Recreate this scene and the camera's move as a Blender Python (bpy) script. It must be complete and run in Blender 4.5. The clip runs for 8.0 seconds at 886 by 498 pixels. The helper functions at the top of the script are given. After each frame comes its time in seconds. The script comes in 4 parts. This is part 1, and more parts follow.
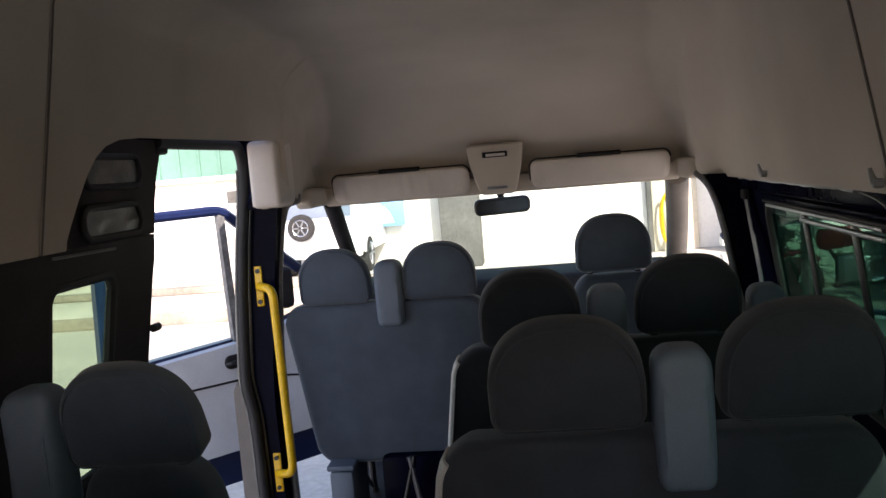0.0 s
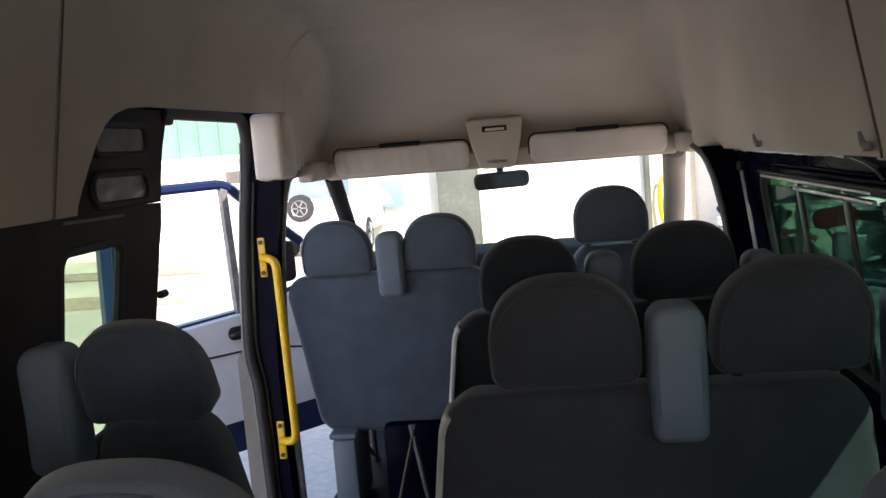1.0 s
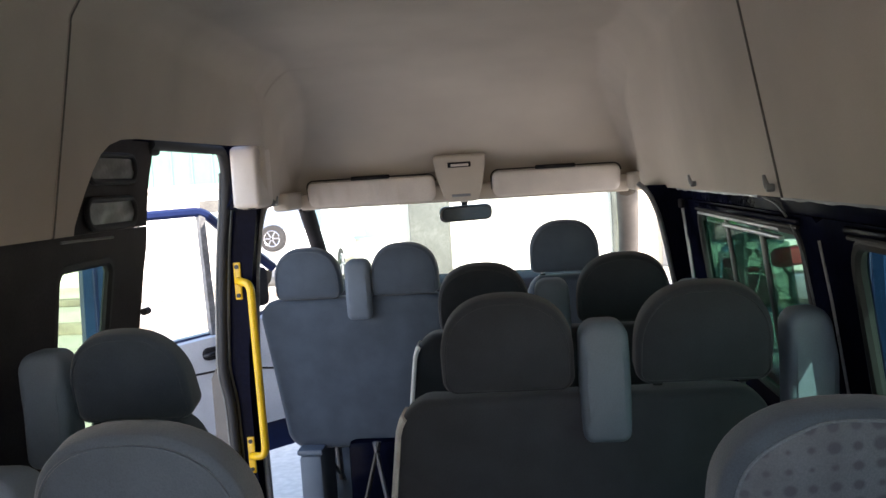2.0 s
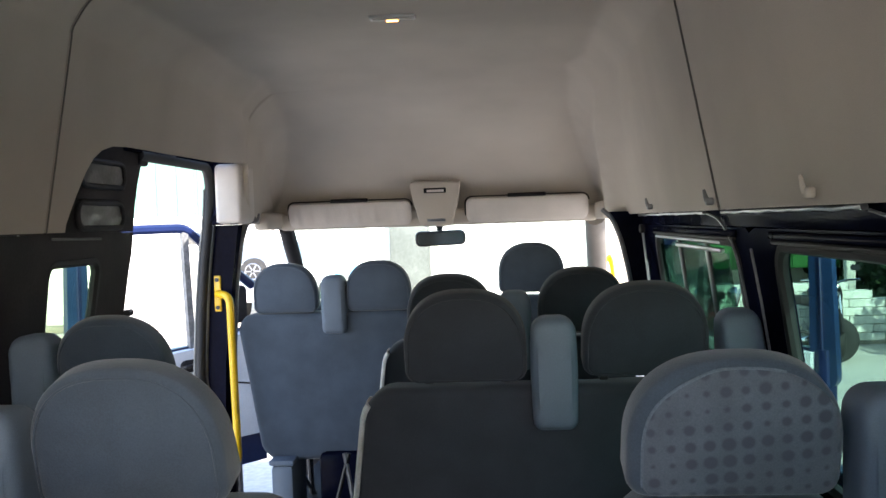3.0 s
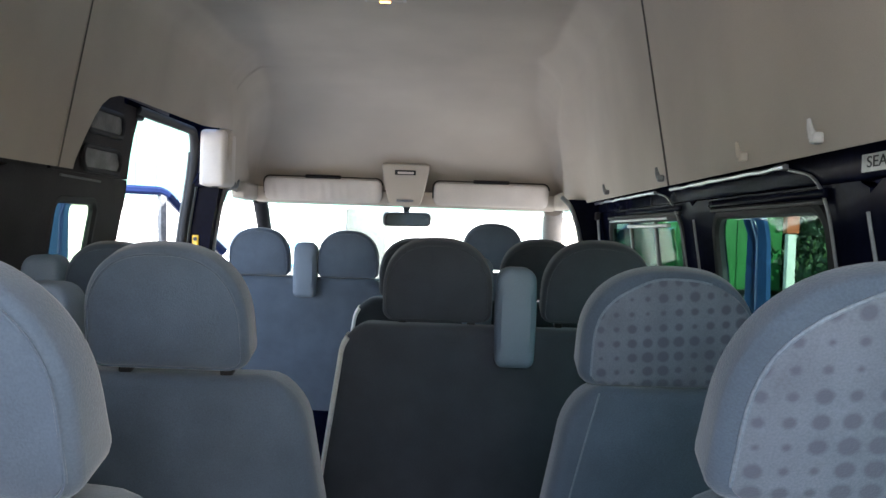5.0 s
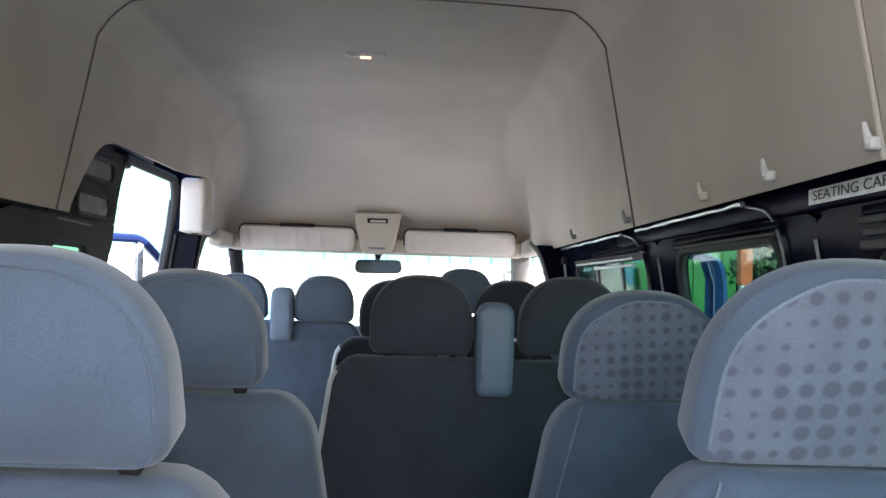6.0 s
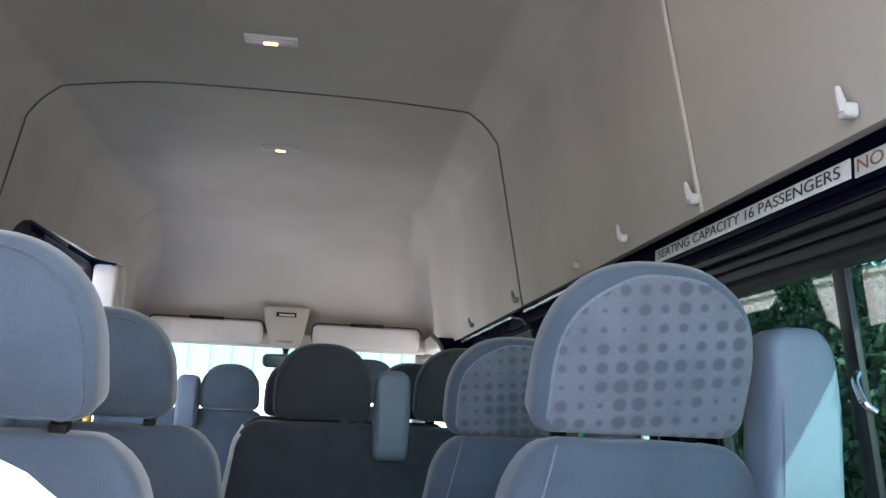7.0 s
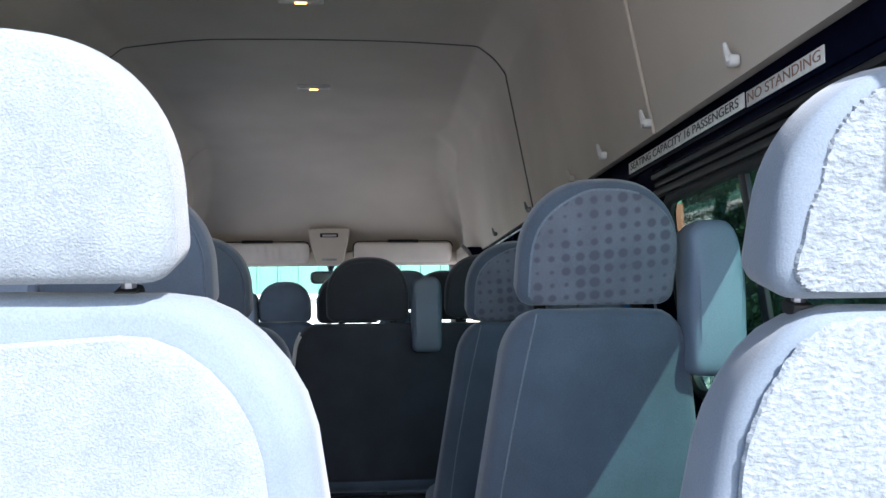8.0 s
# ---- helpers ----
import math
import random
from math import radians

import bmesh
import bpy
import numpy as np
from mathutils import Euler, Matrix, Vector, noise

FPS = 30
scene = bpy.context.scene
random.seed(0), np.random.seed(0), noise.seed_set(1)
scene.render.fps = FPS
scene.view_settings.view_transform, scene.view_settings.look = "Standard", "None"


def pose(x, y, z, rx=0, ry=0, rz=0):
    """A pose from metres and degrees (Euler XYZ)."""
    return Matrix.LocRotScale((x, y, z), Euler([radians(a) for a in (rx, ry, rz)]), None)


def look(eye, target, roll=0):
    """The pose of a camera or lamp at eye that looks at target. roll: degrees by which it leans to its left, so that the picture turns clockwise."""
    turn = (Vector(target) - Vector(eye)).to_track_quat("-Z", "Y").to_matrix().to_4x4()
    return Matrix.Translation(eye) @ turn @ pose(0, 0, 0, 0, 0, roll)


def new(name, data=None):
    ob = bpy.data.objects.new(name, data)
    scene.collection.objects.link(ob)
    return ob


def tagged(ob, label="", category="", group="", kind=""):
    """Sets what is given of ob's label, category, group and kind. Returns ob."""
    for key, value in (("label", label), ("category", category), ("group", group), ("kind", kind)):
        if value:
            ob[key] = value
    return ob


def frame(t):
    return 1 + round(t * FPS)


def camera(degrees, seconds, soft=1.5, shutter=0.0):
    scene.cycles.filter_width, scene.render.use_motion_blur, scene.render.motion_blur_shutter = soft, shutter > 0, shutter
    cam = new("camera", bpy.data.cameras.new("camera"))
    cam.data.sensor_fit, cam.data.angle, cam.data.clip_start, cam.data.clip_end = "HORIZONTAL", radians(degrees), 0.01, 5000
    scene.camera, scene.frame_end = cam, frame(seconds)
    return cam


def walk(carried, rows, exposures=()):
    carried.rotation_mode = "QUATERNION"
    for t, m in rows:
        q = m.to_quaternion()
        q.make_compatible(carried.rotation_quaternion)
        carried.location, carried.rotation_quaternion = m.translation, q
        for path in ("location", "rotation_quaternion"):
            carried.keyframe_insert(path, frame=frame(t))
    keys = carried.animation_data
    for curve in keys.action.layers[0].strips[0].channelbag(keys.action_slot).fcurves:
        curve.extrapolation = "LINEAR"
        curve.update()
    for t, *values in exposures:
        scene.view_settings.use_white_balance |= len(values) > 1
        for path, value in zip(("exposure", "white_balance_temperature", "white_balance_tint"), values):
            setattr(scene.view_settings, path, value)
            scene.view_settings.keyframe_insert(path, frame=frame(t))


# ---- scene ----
from mathutils.bvhtree import BVHTree

cam = camera(52.3, 8.0)
PATH = [
    (0, (0.240, 0.167, 1.484), (-0.009, 2.143, 1.300), -4.80),
    (0.5, (0.237, 0.152, 1.469), (-0.020, 2.125, 1.267), -5.26),
    (1, (0.236, 0.107, 1.449), (-0.012, 2.079, 1.226), -4.78),
    (1.5, (0.255, 0.015, 1.449), (0.035, 1.991, 1.233), -4.28),
    (2, (0.292, -0.134, 1.447), (0.110, 1.852, 1.294), -3.59),
    (2.2, (0.298, -0.204, 1.445), (0.137, 1.784, 1.308), -3.20),
    (3.3, (0.350, -0.317, 1.324), (0.218, 1.678, 1.290), -1.35),
    (3.5, (0.348, -0.332, 1.313), (0.226, 1.664, 1.293), -0.77),
    (4, (0.336, -0.405, 1.300), (0.239, 1.593, 1.310), 0.29),
    (4.5, (0.335, -0.490, 1.279), (0.266, 1.508, 1.260), 1.46),
    (4.7, (0.316, -0.521, 1.251), (0.278, 1.477, 1.188), 2.08),
    (5.8, (0.238, -0.705, 1.181), (0.213, 1.293, 1.250), 1.85),
    (6, (0.222, -0.730, 1.169), (0.278, 1.268, 1.252), 1.80),
    (6.5, (0.225, -0.806, 1.137), (0.465, 1.166, 1.367), 1.24),
    (7, (0.250, -0.935, 1.011), (0.485, 1.019, 1.369), 2.52),
    (7.5, (0.279, -1.193, 1.001), (0.400, 0.794, 1.198), 1.02),
    (8, (0.250, -1.376, 0.964), (0.411, 0.611, 1.129), -0.84),
]
EXPOSURES = [(0.0, 1.48, 7050, 22), (1.0, 1.72, 7000, 20), (2.0, 2.24, 6800, 17), (3.5, 2.58, 6350, 13), (4.5, 2.66, 6250, 12), (6.0, 2.88, 6050, 14), (7.0, 2.85, 5900, 15), (7.5, 2.58, 5650, 14), (8.0, 2.14, 5850, 14)]
walk(cam, [(t, look(eye, target, roll)) for t, eye, target, roll in PATH], EXPOSURES)

# ---- daylight ----
SUN_WAY = Vector((-0.37, 0.82, -0.63)).normalized()
sun_elevation = math.asin(-SUN_WAY.z)
world = bpy.data.worlds.new("sky")
scene.world = world
world.use_nodes = True
sky = world.node_tree.nodes.new("ShaderNodeTexSky")
sky.sky_type, sky.sun_disc = "NISHITA", False
sky.sun_elevation, sky.sun_rotation = sun_elevation, math.atan2(-SUN_WAY.x, -SUN_WAY.y)
world.node_tree.links.new(sky.outputs[0], world.node_tree.nodes["Background"].inputs[0])
world.node_tree.nodes["Background"].inputs[1].default_value = 0.15
sun = new("sun", bpy.data.lights.new("sun", "SUN"))
sun.data.energy, sun.data.angle, sun.data.color = 3.8, radians(0.5), (1.0, 0.95, 0.88)
sun.matrix_world = look((0, 0, 30), Vector((0, 0, 30)) + SUN_WAY)


# ---- materials ----
def material(name, colour, rough=0.6, metal=0.0, grain=(60.0, 0.15), stain=(3.0, 0.15), bump=0.0, coat=0.0, sheen=0.0, stretch=(1, 1, 1)):
    """A surface with fine grain, broad stains and relief; grain and stain: (scale, how much they change the colour)."""
    m = bpy.data.materials.new(name)
    m.use_nodes = True
    n, k = m.node_tree.nodes, m.node_tree.links
    b = n["Principled BSDF"]
    b.inputs["Roughness"].default_value, b.inputs["Metallic"].default_value = rough, metal
    b.inputs["Coat Weight"].default_value, b.inputs["Sheen Weight"].default_value = coat, sheen
    where = n.new("ShaderNodeTexCoord")
    size = n.new("ShaderNodeMapping")
    size.inputs["Scale"].default_value = stretch
    k.new(where.outputs["Object"], size.inputs["Vector"])
    fine, broad = n.new("ShaderNodeTexNoise"), n.new("ShaderNodeTexNoise")
    fine.inputs["Scale"].default_value, broad.inputs["Scale"].default_value = grain[0], stain[0]
    fine.inputs["Detail"].default_value, broad.inputs["Detail"].default_value = 4.0, 3.0
    k.new(size.outputs[0], fine.inputs["Vector"])
    k.new(where.outputs["Object"], broad.inputs["Vector"])
    last = None
    for tex, amount in ((fine, grain[1]), (broad, stain[1])):
        r = n.new("ShaderNodeMapRange")
        r.inputs["From Min"].default_value, r.inputs["From Max"].default_value = 0.3, 0.7
        r.inputs["To Min"].default_value, r.inputs["To Max"].default_value = 1 - amount, 1 + amount
        k.new(tex.outputs[0], r.inputs["Value"])
        if last is None:
            last = r.outputs[0]
        else:
            mul = n.new("ShaderNodeMath")
            mul.operation = "MULTIPLY"
            k.new(last, mul.inputs[0])
            k.new(r.outputs[0], mul.inputs[1])
            last = mul.outputs[0]
    tint = n.new("ShaderNodeVectorMath")
    tint.operation = "SCALE"
    tint.inputs[0].default_value = colour
    k.new(last, tint.inputs["Scale"])
    k.new(tint.outputs[0], b.inputs["Base Color"])
    if bump:
        bp = n.new("ShaderNodeBump")
        bp.inputs["Strength"].default_value, bp.inputs["Distance"].default_value = bump, 0.002
        k.new(fine.outputs[0], bp.inputs["Height"])
        k.new(bp.outputs[0], b.inputs["Normal"])
    return m


def glass(name, tint, gloss=0.06):
    m = bpy.data.materials.new(name)
    m.use_nodes = True
    n, k = m.node_tree.nodes, m.node_tree.links
    n.remove(n["Principled BSDF"])
    clear, shine, mix = n.new("ShaderNodeBsdfTransparent"), n.new("ShaderNodeBsdfGlossy"), n.new("ShaderNodeMixShader")
    clear.inputs[0].default_value = (*tint, 1)
    shine.inputs["Roughness"].default_value = 0.02
    mix.inputs[0].default_value = gloss
    k.new(clear.outputs[0], mix.inputs[1])
    k.new(shine.outputs[0], mix.inputs[2])
    k.new(mix.outputs[0], n["Material Output"].inputs[0])
    return m


def glow(name, colour, strength):
    m = bpy.data.materials.new(name)
    m.use_nodes = True
    b = m.node_tree.nodes["Principled BSDF"]
    b.inputs["Base Color"].default_value = (*colour, 1)
    b.inputs["Emission Color"].default_value = (*colour, 1)
    b.inputs["Emission Strength"].default_value = strength
    return m


def dotted_fabric(name, base, dark, pitch):
    """Woven cloth with rows of round dots of changing size."""
    m = material(name, base, rough=0.9, grain=(420, 0.12), stain=(14, 0.14), bump=0.3, sheen=0.3)
    n, k = m.node_tree.nodes, m.node_tree.links
    b = n["Principled BSDF"]
    plain = b.inputs["Base Color"].links[0].from_socket
    where = n.new("ShaderNodeTexCoord")
    size = n.new("ShaderNodeVectorMath")
    size.operation = "MULTIPLY"
    size.inputs[1].default_value = (1 / pitch, 0, 1 / pitch)
    turn = n.new("ShaderNodeMapping")
    turn.inputs["Rotation"].default_value = (0, radians(5), 0)
    k.new(where.outputs["Object"], turn.inputs["Vector"])
    k.new(turn.outputs[0], size.inputs[0])
    cell, inside, off, far = [n.new("ShaderNodeVectorMath") for _ in range(4)]
    cell.operation, inside.operation, off.operation, far.operation = "FLOOR", "FRACTION", "SUBTRACT", "LENGTH"
    off.inputs[1].default_value = (0.5, 0, 0.5)
    k.new(size.outputs[0], cell.inputs[0])
    k.new(size.outputs[0], inside.inputs[0])
    k.new(inside.outputs[0], off.inputs[0])
    k.new(off.outputs[0], far.inputs[0])
    change = n.new("ShaderNodeTexNoise")
    change.inputs["Scale"].default_value, change.inputs["Detail"].default_value = 0.37, 1.0
    k.new(cell.outputs[0], change.inputs["Vector"])
    radius = n.new("ShaderNodeMapRange")
    radius.inputs["From Min"].default_value, radius.inputs["From Max"].default_value = 0.35, 0.62
    radius.inputs["To Min"].default_value, radius.inputs["To Max"].default_value = 0.10, 0.37
    k.new(change.outputs[0], radius.inputs["Value"])
    gap = n.new("ShaderNodeMath")
    gap.operation = "SUBTRACT"
    k.new(radius.outputs[0], gap.inputs[0])
    k.new(far.outputs["Value"], gap.inputs[1])
    edge = n.new("ShaderNodeMapRange")
    edge.inputs["From Min"].default_value, edge.inputs["From Max"].default_value = -0.09, 0.07
    k.new(gap.outputs[0], edge.inputs["Value"])
    mix = n.new("ShaderNodeMix")
    mix.data_type = "RGBA"
    mix.inputs[7].default_value = (*dark, 1)
    k.new(edge.outputs[0], mix.inputs[0])
    k.new(plain, mix.inputs[6])
    k.new(mix.outputs[2], b.inputs["Base Color"])
    return m


FABRIC = material("grey seat cloth", (0.069, 0.092, 0.125), 0.92, grain=(420, 0.12), stain=(9, 0.16), bump=0.28, sheen=0.35)
CHARCOAL = material("charcoal seat cloth", (0.036, 0.041, 0.052), 0.92, grain=(420, 0.12), stain=(9, 0.16), bump=0.28, sheen=0.18)
FABRIC_LIGHT = material("pale blue-grey piping cloth", (0.17, 0.20, 0.24), 0.85, grain=(300, 0.15), stain=(12, 0.1), bump=0.3)
FABRIC_DOTS = dotted_fabric("dotted seat cloth", (0.132, 0.145, 0.178), (0.080, 0.088, 0.115), 0.0252)
FLEECE = material("faded woven seat cloth", (0.132, 0.154, 0.170), 0.95, grain=(430, 0.16), stain=(34, 0.09), bump=0.6, sheen=0.2, stretch=(1.0, 1, 1.15))
FLEECE.node_tree.nodes["Bump"].inputs["Distance"].default_value = 0.0028
TUFTED = material("tufted faded seat cloth", (0.135, 0.156, 0.172), 0.95, grain=(170, 0.22), stain=(34, 0.09), bump=0.9, sheen=0.2, stretch=(0.8, 1, 1.25))
TUFTED.node_tree.nodes["Bump"].inputs["Distance"].default_value = 0.004
REAR_CLOTH = material("plain blue-grey seat cloth", (0.104, 0.130, 0.160), 0.9, grain=(500, 0.1), stain=(9, 0.10), bump=0.25, sheen=0.2)
COVER = material("blue-grey moulded plastic", (0.145, 0.185, 0.24), 0.55, grain=(500, 0.08), stain=(8, 0.08), bump=0.15)
LINER = material("beige-grey moulded roof lining", (0.50, 0.450, 0.387), 0.9, grain=(700, 0.06), stain=(2.2, 0.10), bump=0.15)
PALE_EDGE = material("pale grey seat edging", (0.66, 0.65, 0.62), 0.7, grain=(200, 0.1), stain=(15, 0.15), bump=0.2)
VISOR = material("pale grey padded vinyl", (0.60, 0.55, 0.50), 0.6, grain=(250, 0.06), stain=(6, 0.08), bump=0.2)
HOOK_PLASTIC = material("off-white plastic", (0.55, 0.54, 0.52), 0.4, grain=(90, 0.05), stain=(20, 0.06))
PAINT = material("dark blue body paint", (0.010, 0.018, 0.065), 0.30, grain=(40, 0.1), stain=(4, 0.25))
# lighter copy of the body paint: outdoor light on the doors put into the colour
LIT_BLUE_PAINT = material("body paint lightened for daylight", (0.012, 0.032, 0.090), 0.35, grain=(40, 0.1), stain=(4, 0.2))
INNER_PAINT = material("dusty blue-black painted metal", (0.004, 0.005, 0.014), 0.42, grain=(60, 0.2), stain=(5, 0.35))
INNER_PAINT.node_tree.nodes["Principled BSDF"].inputs["Specular IOR Level"].default_value = 0.0
INNER_PAINT.node_tree.nodes["Principled BSDF"].inputs["Coat Weight"].default_value = 0.05
INNER_PAINT.node_tree.nodes["Principled BSDF"].inputs["Coat Roughness"].default_value = 0.18
DARK_TRIM = material("near-black scuffed trim", (0.024, 0.023, 0.025), 0.75, grain=(120, 0.2), stain=(6, 0.3), bump=0.2)
DARK_TRIM.node_tree.nodes["Principled BSDF"].inputs["IOR"].default_value = 1.2
BROWN_TRIM = material("brown-black scuffed panel", (0.022, 0.018, 0.019), 0.65, grain=(120, 0.2), stain=(6, 0.35), bump=0.2)
BROWN_TRIM.node_tree.nodes["Principled BSDF"].inputs["Specular IOR Level"].default_value = 0.25
COLUMN = material("weathered grey concrete", (0.11, 0.108, 0.10), 0.9, grain=(18, 0.15), stain=(1.2, 0.3), bump=0.4)
KERB = material("dusty brown-grey kerb", (0.27, 0.24, 0.20), 0.9, grain=(18, 0.15), stain=(0.9, 0.4), bump=0.4)
HOUSE = material("cream house paint", (0.55, 0.50, 0.40), 0.85, grain=(14, 0.06), stain=(0.6, 0.12), bump=0.2)
PILLAR_TRIM = material("grey-brown pillar trim", (0.16, 0.145, 0.13), 0.7, grain=(200, 0.1), stain=(6, 0.15), bump=0.2)
RUBBER = material("black rubber", (0.012, 0.012, 0.013), 0.65, grain=(200, 0.15), stain=(9, 0.2))
METAL = material("bare grey pressed metal", (0.30, 0.31, 0.33), 0.35, 0.8, grain=(80, 0.1), stain=(7, 0.25))
DULL_METAL = material("dusty grey pressed metal", (0.15, 0.155, 0.155), 0.40, 0.5, grain=(80, 0.15), stain=(9, 0.35))
EDGE = material("grey edging rubber", (0.16, 0.165, 0.17), 0.4, grain=(90, 0.2), stain=(20, 0.3))
SEAM = material("dull brown-black joint strip", (0.12, 0.11, 0.10), 0.8, grain=(90, 0.2), stain=(6, 0.3))
CHROME = material("bright metal", (0.7, 0.7, 0.72), 0.15, 1.0, grain=(60, 0.03), stain=(8, 0.05))
YELLOW = material("yellow painted steel", (0.85, 0.50, 0.01), 0.35, grain=(70, 0.06), stain=(9, 0.1), coat=0.3)
BLACK_STEEL = material("black painted steel", (0.012, 0.012, 0.014), 0.4, grain=(90, 0.2), stain=(9, 0.3))
DOOR_CARD = material("grey door lining", (0.58, 0.61, 0.66), 0.6, grain=(300, 0.08), stain=(5, 0.1), bump=0.2)
FLOOR_MAT = material("dark speckled vinyl floor", (0.03, 0.03, 0.034), 0.75, grain=(220, 0.5), stain=(4, 0.25), bump=0.2)
GLASS = glass("green tinted window glass", (0.37, 0.50, 0.45), 0.05)
FLOOR_MAT.node_tree.nodes["Principled BSDF"].inputs["Specular IOR Level"].default_value = 0.15
PALE_GLASS = glass("pale green window glass", (0.58, 0.68, 0.57), 0.05)
SCREEN_GLASS = glass("clear windscreen glass", (0.86, 0.93, 0.91), 0.04)
LAMP_LENS = material("pale ribbed lamp lens", (0.7, 0.68, 0.62), 0.25, grain=(60, 0.05), stain=(20, 0.05))
BULB = glow("warm lamp bulb", (1.0, 0.42, 0.10), 2.2)
STICKER = material("silver-white sign film", (0.74, 0.75, 0.73), 0.45, grain=(90, 0.08), stain=(30, 0.15))
INK = material("black print", (0.015, 0.015, 0.017), 0.5, grain=(90, 0.1), stain=(30, 0.1))
INK_BROWN = material("faded red-brown print", (0.28, 0.15, 0.10), 0.5, grain=(90, 0.1), stain=(30, 0.1))
CONCRETE = material("pale concrete", (0.52, 0.49, 0.44), 0.9, grain=(18, 0.12), stain=(0.5, 0.15), bump=0.4)
WHITE_WALL = material("white painted render", (0.78, 0.75, 0.70), 0.85, grain=(14, 0.05), stain=(0.6, 0.1), bump=0.3)
GREEN_SHEET = material("green corrugated steel", (0.11, 0.235, 0.185), 0.45, 0.0, grain=(9, 0.06), stain=(0.7, 0.15))
GREEN_BOX = material("bright green painted steel", (0.018, 0.105, 0.024), 0.5, grain=(10, 0.08), stain=(1.5, 0.2))
BLOCK = material("grey concrete block", (0.60, 0.60, 0.54), 0.95, grain=(30, 0.2), stain=(2.5, 0.2), bump=0.6)
LEAF = material("green leaves", (0.034, 0.062, 0.022), 0.55, grain=(6, 0.35), stain=(0.9, 0.4))
BARK = material("brown bark", (0.10, 0.075, 0.05), 0.9, grain=(20, 0.3), stain=(3, 0.3), bump=0.8)
TYRE = material("tyre rubber", (0.02, 0.02, 0.02), 0.8, grain=(60, 0.2), stain=(9, 0.2))
RED_PAINT = material("dark red tank paint", (0.16, 0.012, 0.012), 0.25, grain=(40, 0.08), stain=(6, 0.2), coat=0.5)
ORANGE = material("orange-red painted post", (0.36, 0.075, 0.025), 0.6, grain=(20, 0.1), stain=(3, 0.2))
SIGN_BLUE = material("blue sign enamel", (0.16, 0.42, 0.72), 0.4, grain=(20, 0.05), stain=(3, 0.1))
SIGN_BLUE_DARK = material("blue painted steel", (0.012, 0.055, 0.16), 0.4, grain=(20, 0.08), stain=(3, 0.2))
CAR_WHITE = material("white car paint", (0.75, 0.75, 0.74), 0.3, grain=(20, 0.03), stain=(2, 0.08), coat=0.5)


# ---- building helpers ----
def mesh_of(name, bm, mat, smooth=True):
    me = bpy.data.meshes.new(name)
    bm.normal_update()
    bm.to_mesh(me)
    bm.free()
    me.materials.append(mat)
    if smooth:
        me.polygons.foreach_set("use_smooth", [True] * len(me.polygons))
        me.set_sharp_from_angle(angle=radians(38))
    return me


def part(name, bm, mat, parent=None, label="", at=None, smooth=True):
    ob = new(name, mesh_of(name, bm, mat, smooth))
    if at is not None:
        ob.matrix_basis = at
    if parent is not None:
        ob.parent = parent
    return tagged(ob, label)


def structure(name, bm, mat, label, category):
    return tagged(part(name, bm, mat), label, category, kind="structure")


def thing(name, place, label, category, group=""):
    ob = new(name)
    ob.empty_display_size = 0.1
    ob.matrix_basis = place
    return tagged(ob, label, category, group)


def add_box(bm, lo, hi, bevel=0.0, segments=2):
    lo, hi = Vector(lo), Vector(hi)
    got = bmesh.ops.create_cube(bm, size=1.0)["verts"]
    for v in got:
        v.co = Vector(((v.co.x + 0.5) * (hi.x - lo.x) + lo.x, (v.co.y + 0.5) * (hi.y - lo.y) + lo.y, (v.co.z + 0.5) * (hi.z - lo.z) + lo.z))
    if bevel:
        edges = list({e for v in got for e in v.link_edges})
        bmesh.ops.bevel(bm, geom=edges, offset=bevel, segments=segments, profile=0.5, affect="EDGES")
    return bm


def box(lo, hi, bevel=0.0, segments=2):
    return add_box(bmesh.new(), lo, hi, bevel, segments)


def add_tube(bm, points, radius, sides=8, closed=False, caps=True):
    pts = [Vector(p) for p in points]
    n = len(pts)
    rings = []
    side = None
    for i, p in enumerate(pts):
        a = pts[(i - 1) % n] if closed or i else p
        b = pts[(i + 1) % n] if closed or i < n - 1 else p
        way = (b - a).normalized()
        if side is None:
            side = way.cross(Vector((0.3, 0.2, 1))).normalized()
        side = (side - way * side.dot(way)).normalized()
        up = way.cross(side)
        r = radius[i] if isinstance(radius, (list, tuple)) else radius
        rings.append([bm.verts.new(p + r * (math.cos(2 * math.pi * j / sides) * side + math.sin(2 * math.pi * j / sides) * up)) for j in range(sides)])
    for i in range(n if closed else n - 1):
        one, two = rings[i], rings[(i + 1) % n]
        for j in range(sides):
            bm.faces.new((one[j], one[(j + 1) % sides], two[(j + 1) % sides], two[j]))
    if caps and not closed:
        bm.faces.new(rings[0][::-1])
        bm.faces.new(rings[-1])
    return bm


def tube(points, radius, sides=8, closed=False):
    return add_tube(bmesh.new(), points, radius, sides, closed)


def bend(points, radius=0.03, steps=5):
    """The same line with its inner corners rounded."""
    pts = [Vector(p) for p in points]
    out = [pts[0]]
    for a, p, b in zip(pts, pts[1:], pts[2:]):
        one, two = (a - p), (b - p)
        r = min(radius, one.length / 2, two.length / 2)
        s, e = p + one.normalized() * r, p + two.normalized() * r
        for i in range(steps + 1):
            t = i / steps
            out.append((1 - t) ** 2 * s + 2 * t * (1 - t) * p + t * t * e)
    return out + [pts[-1]]


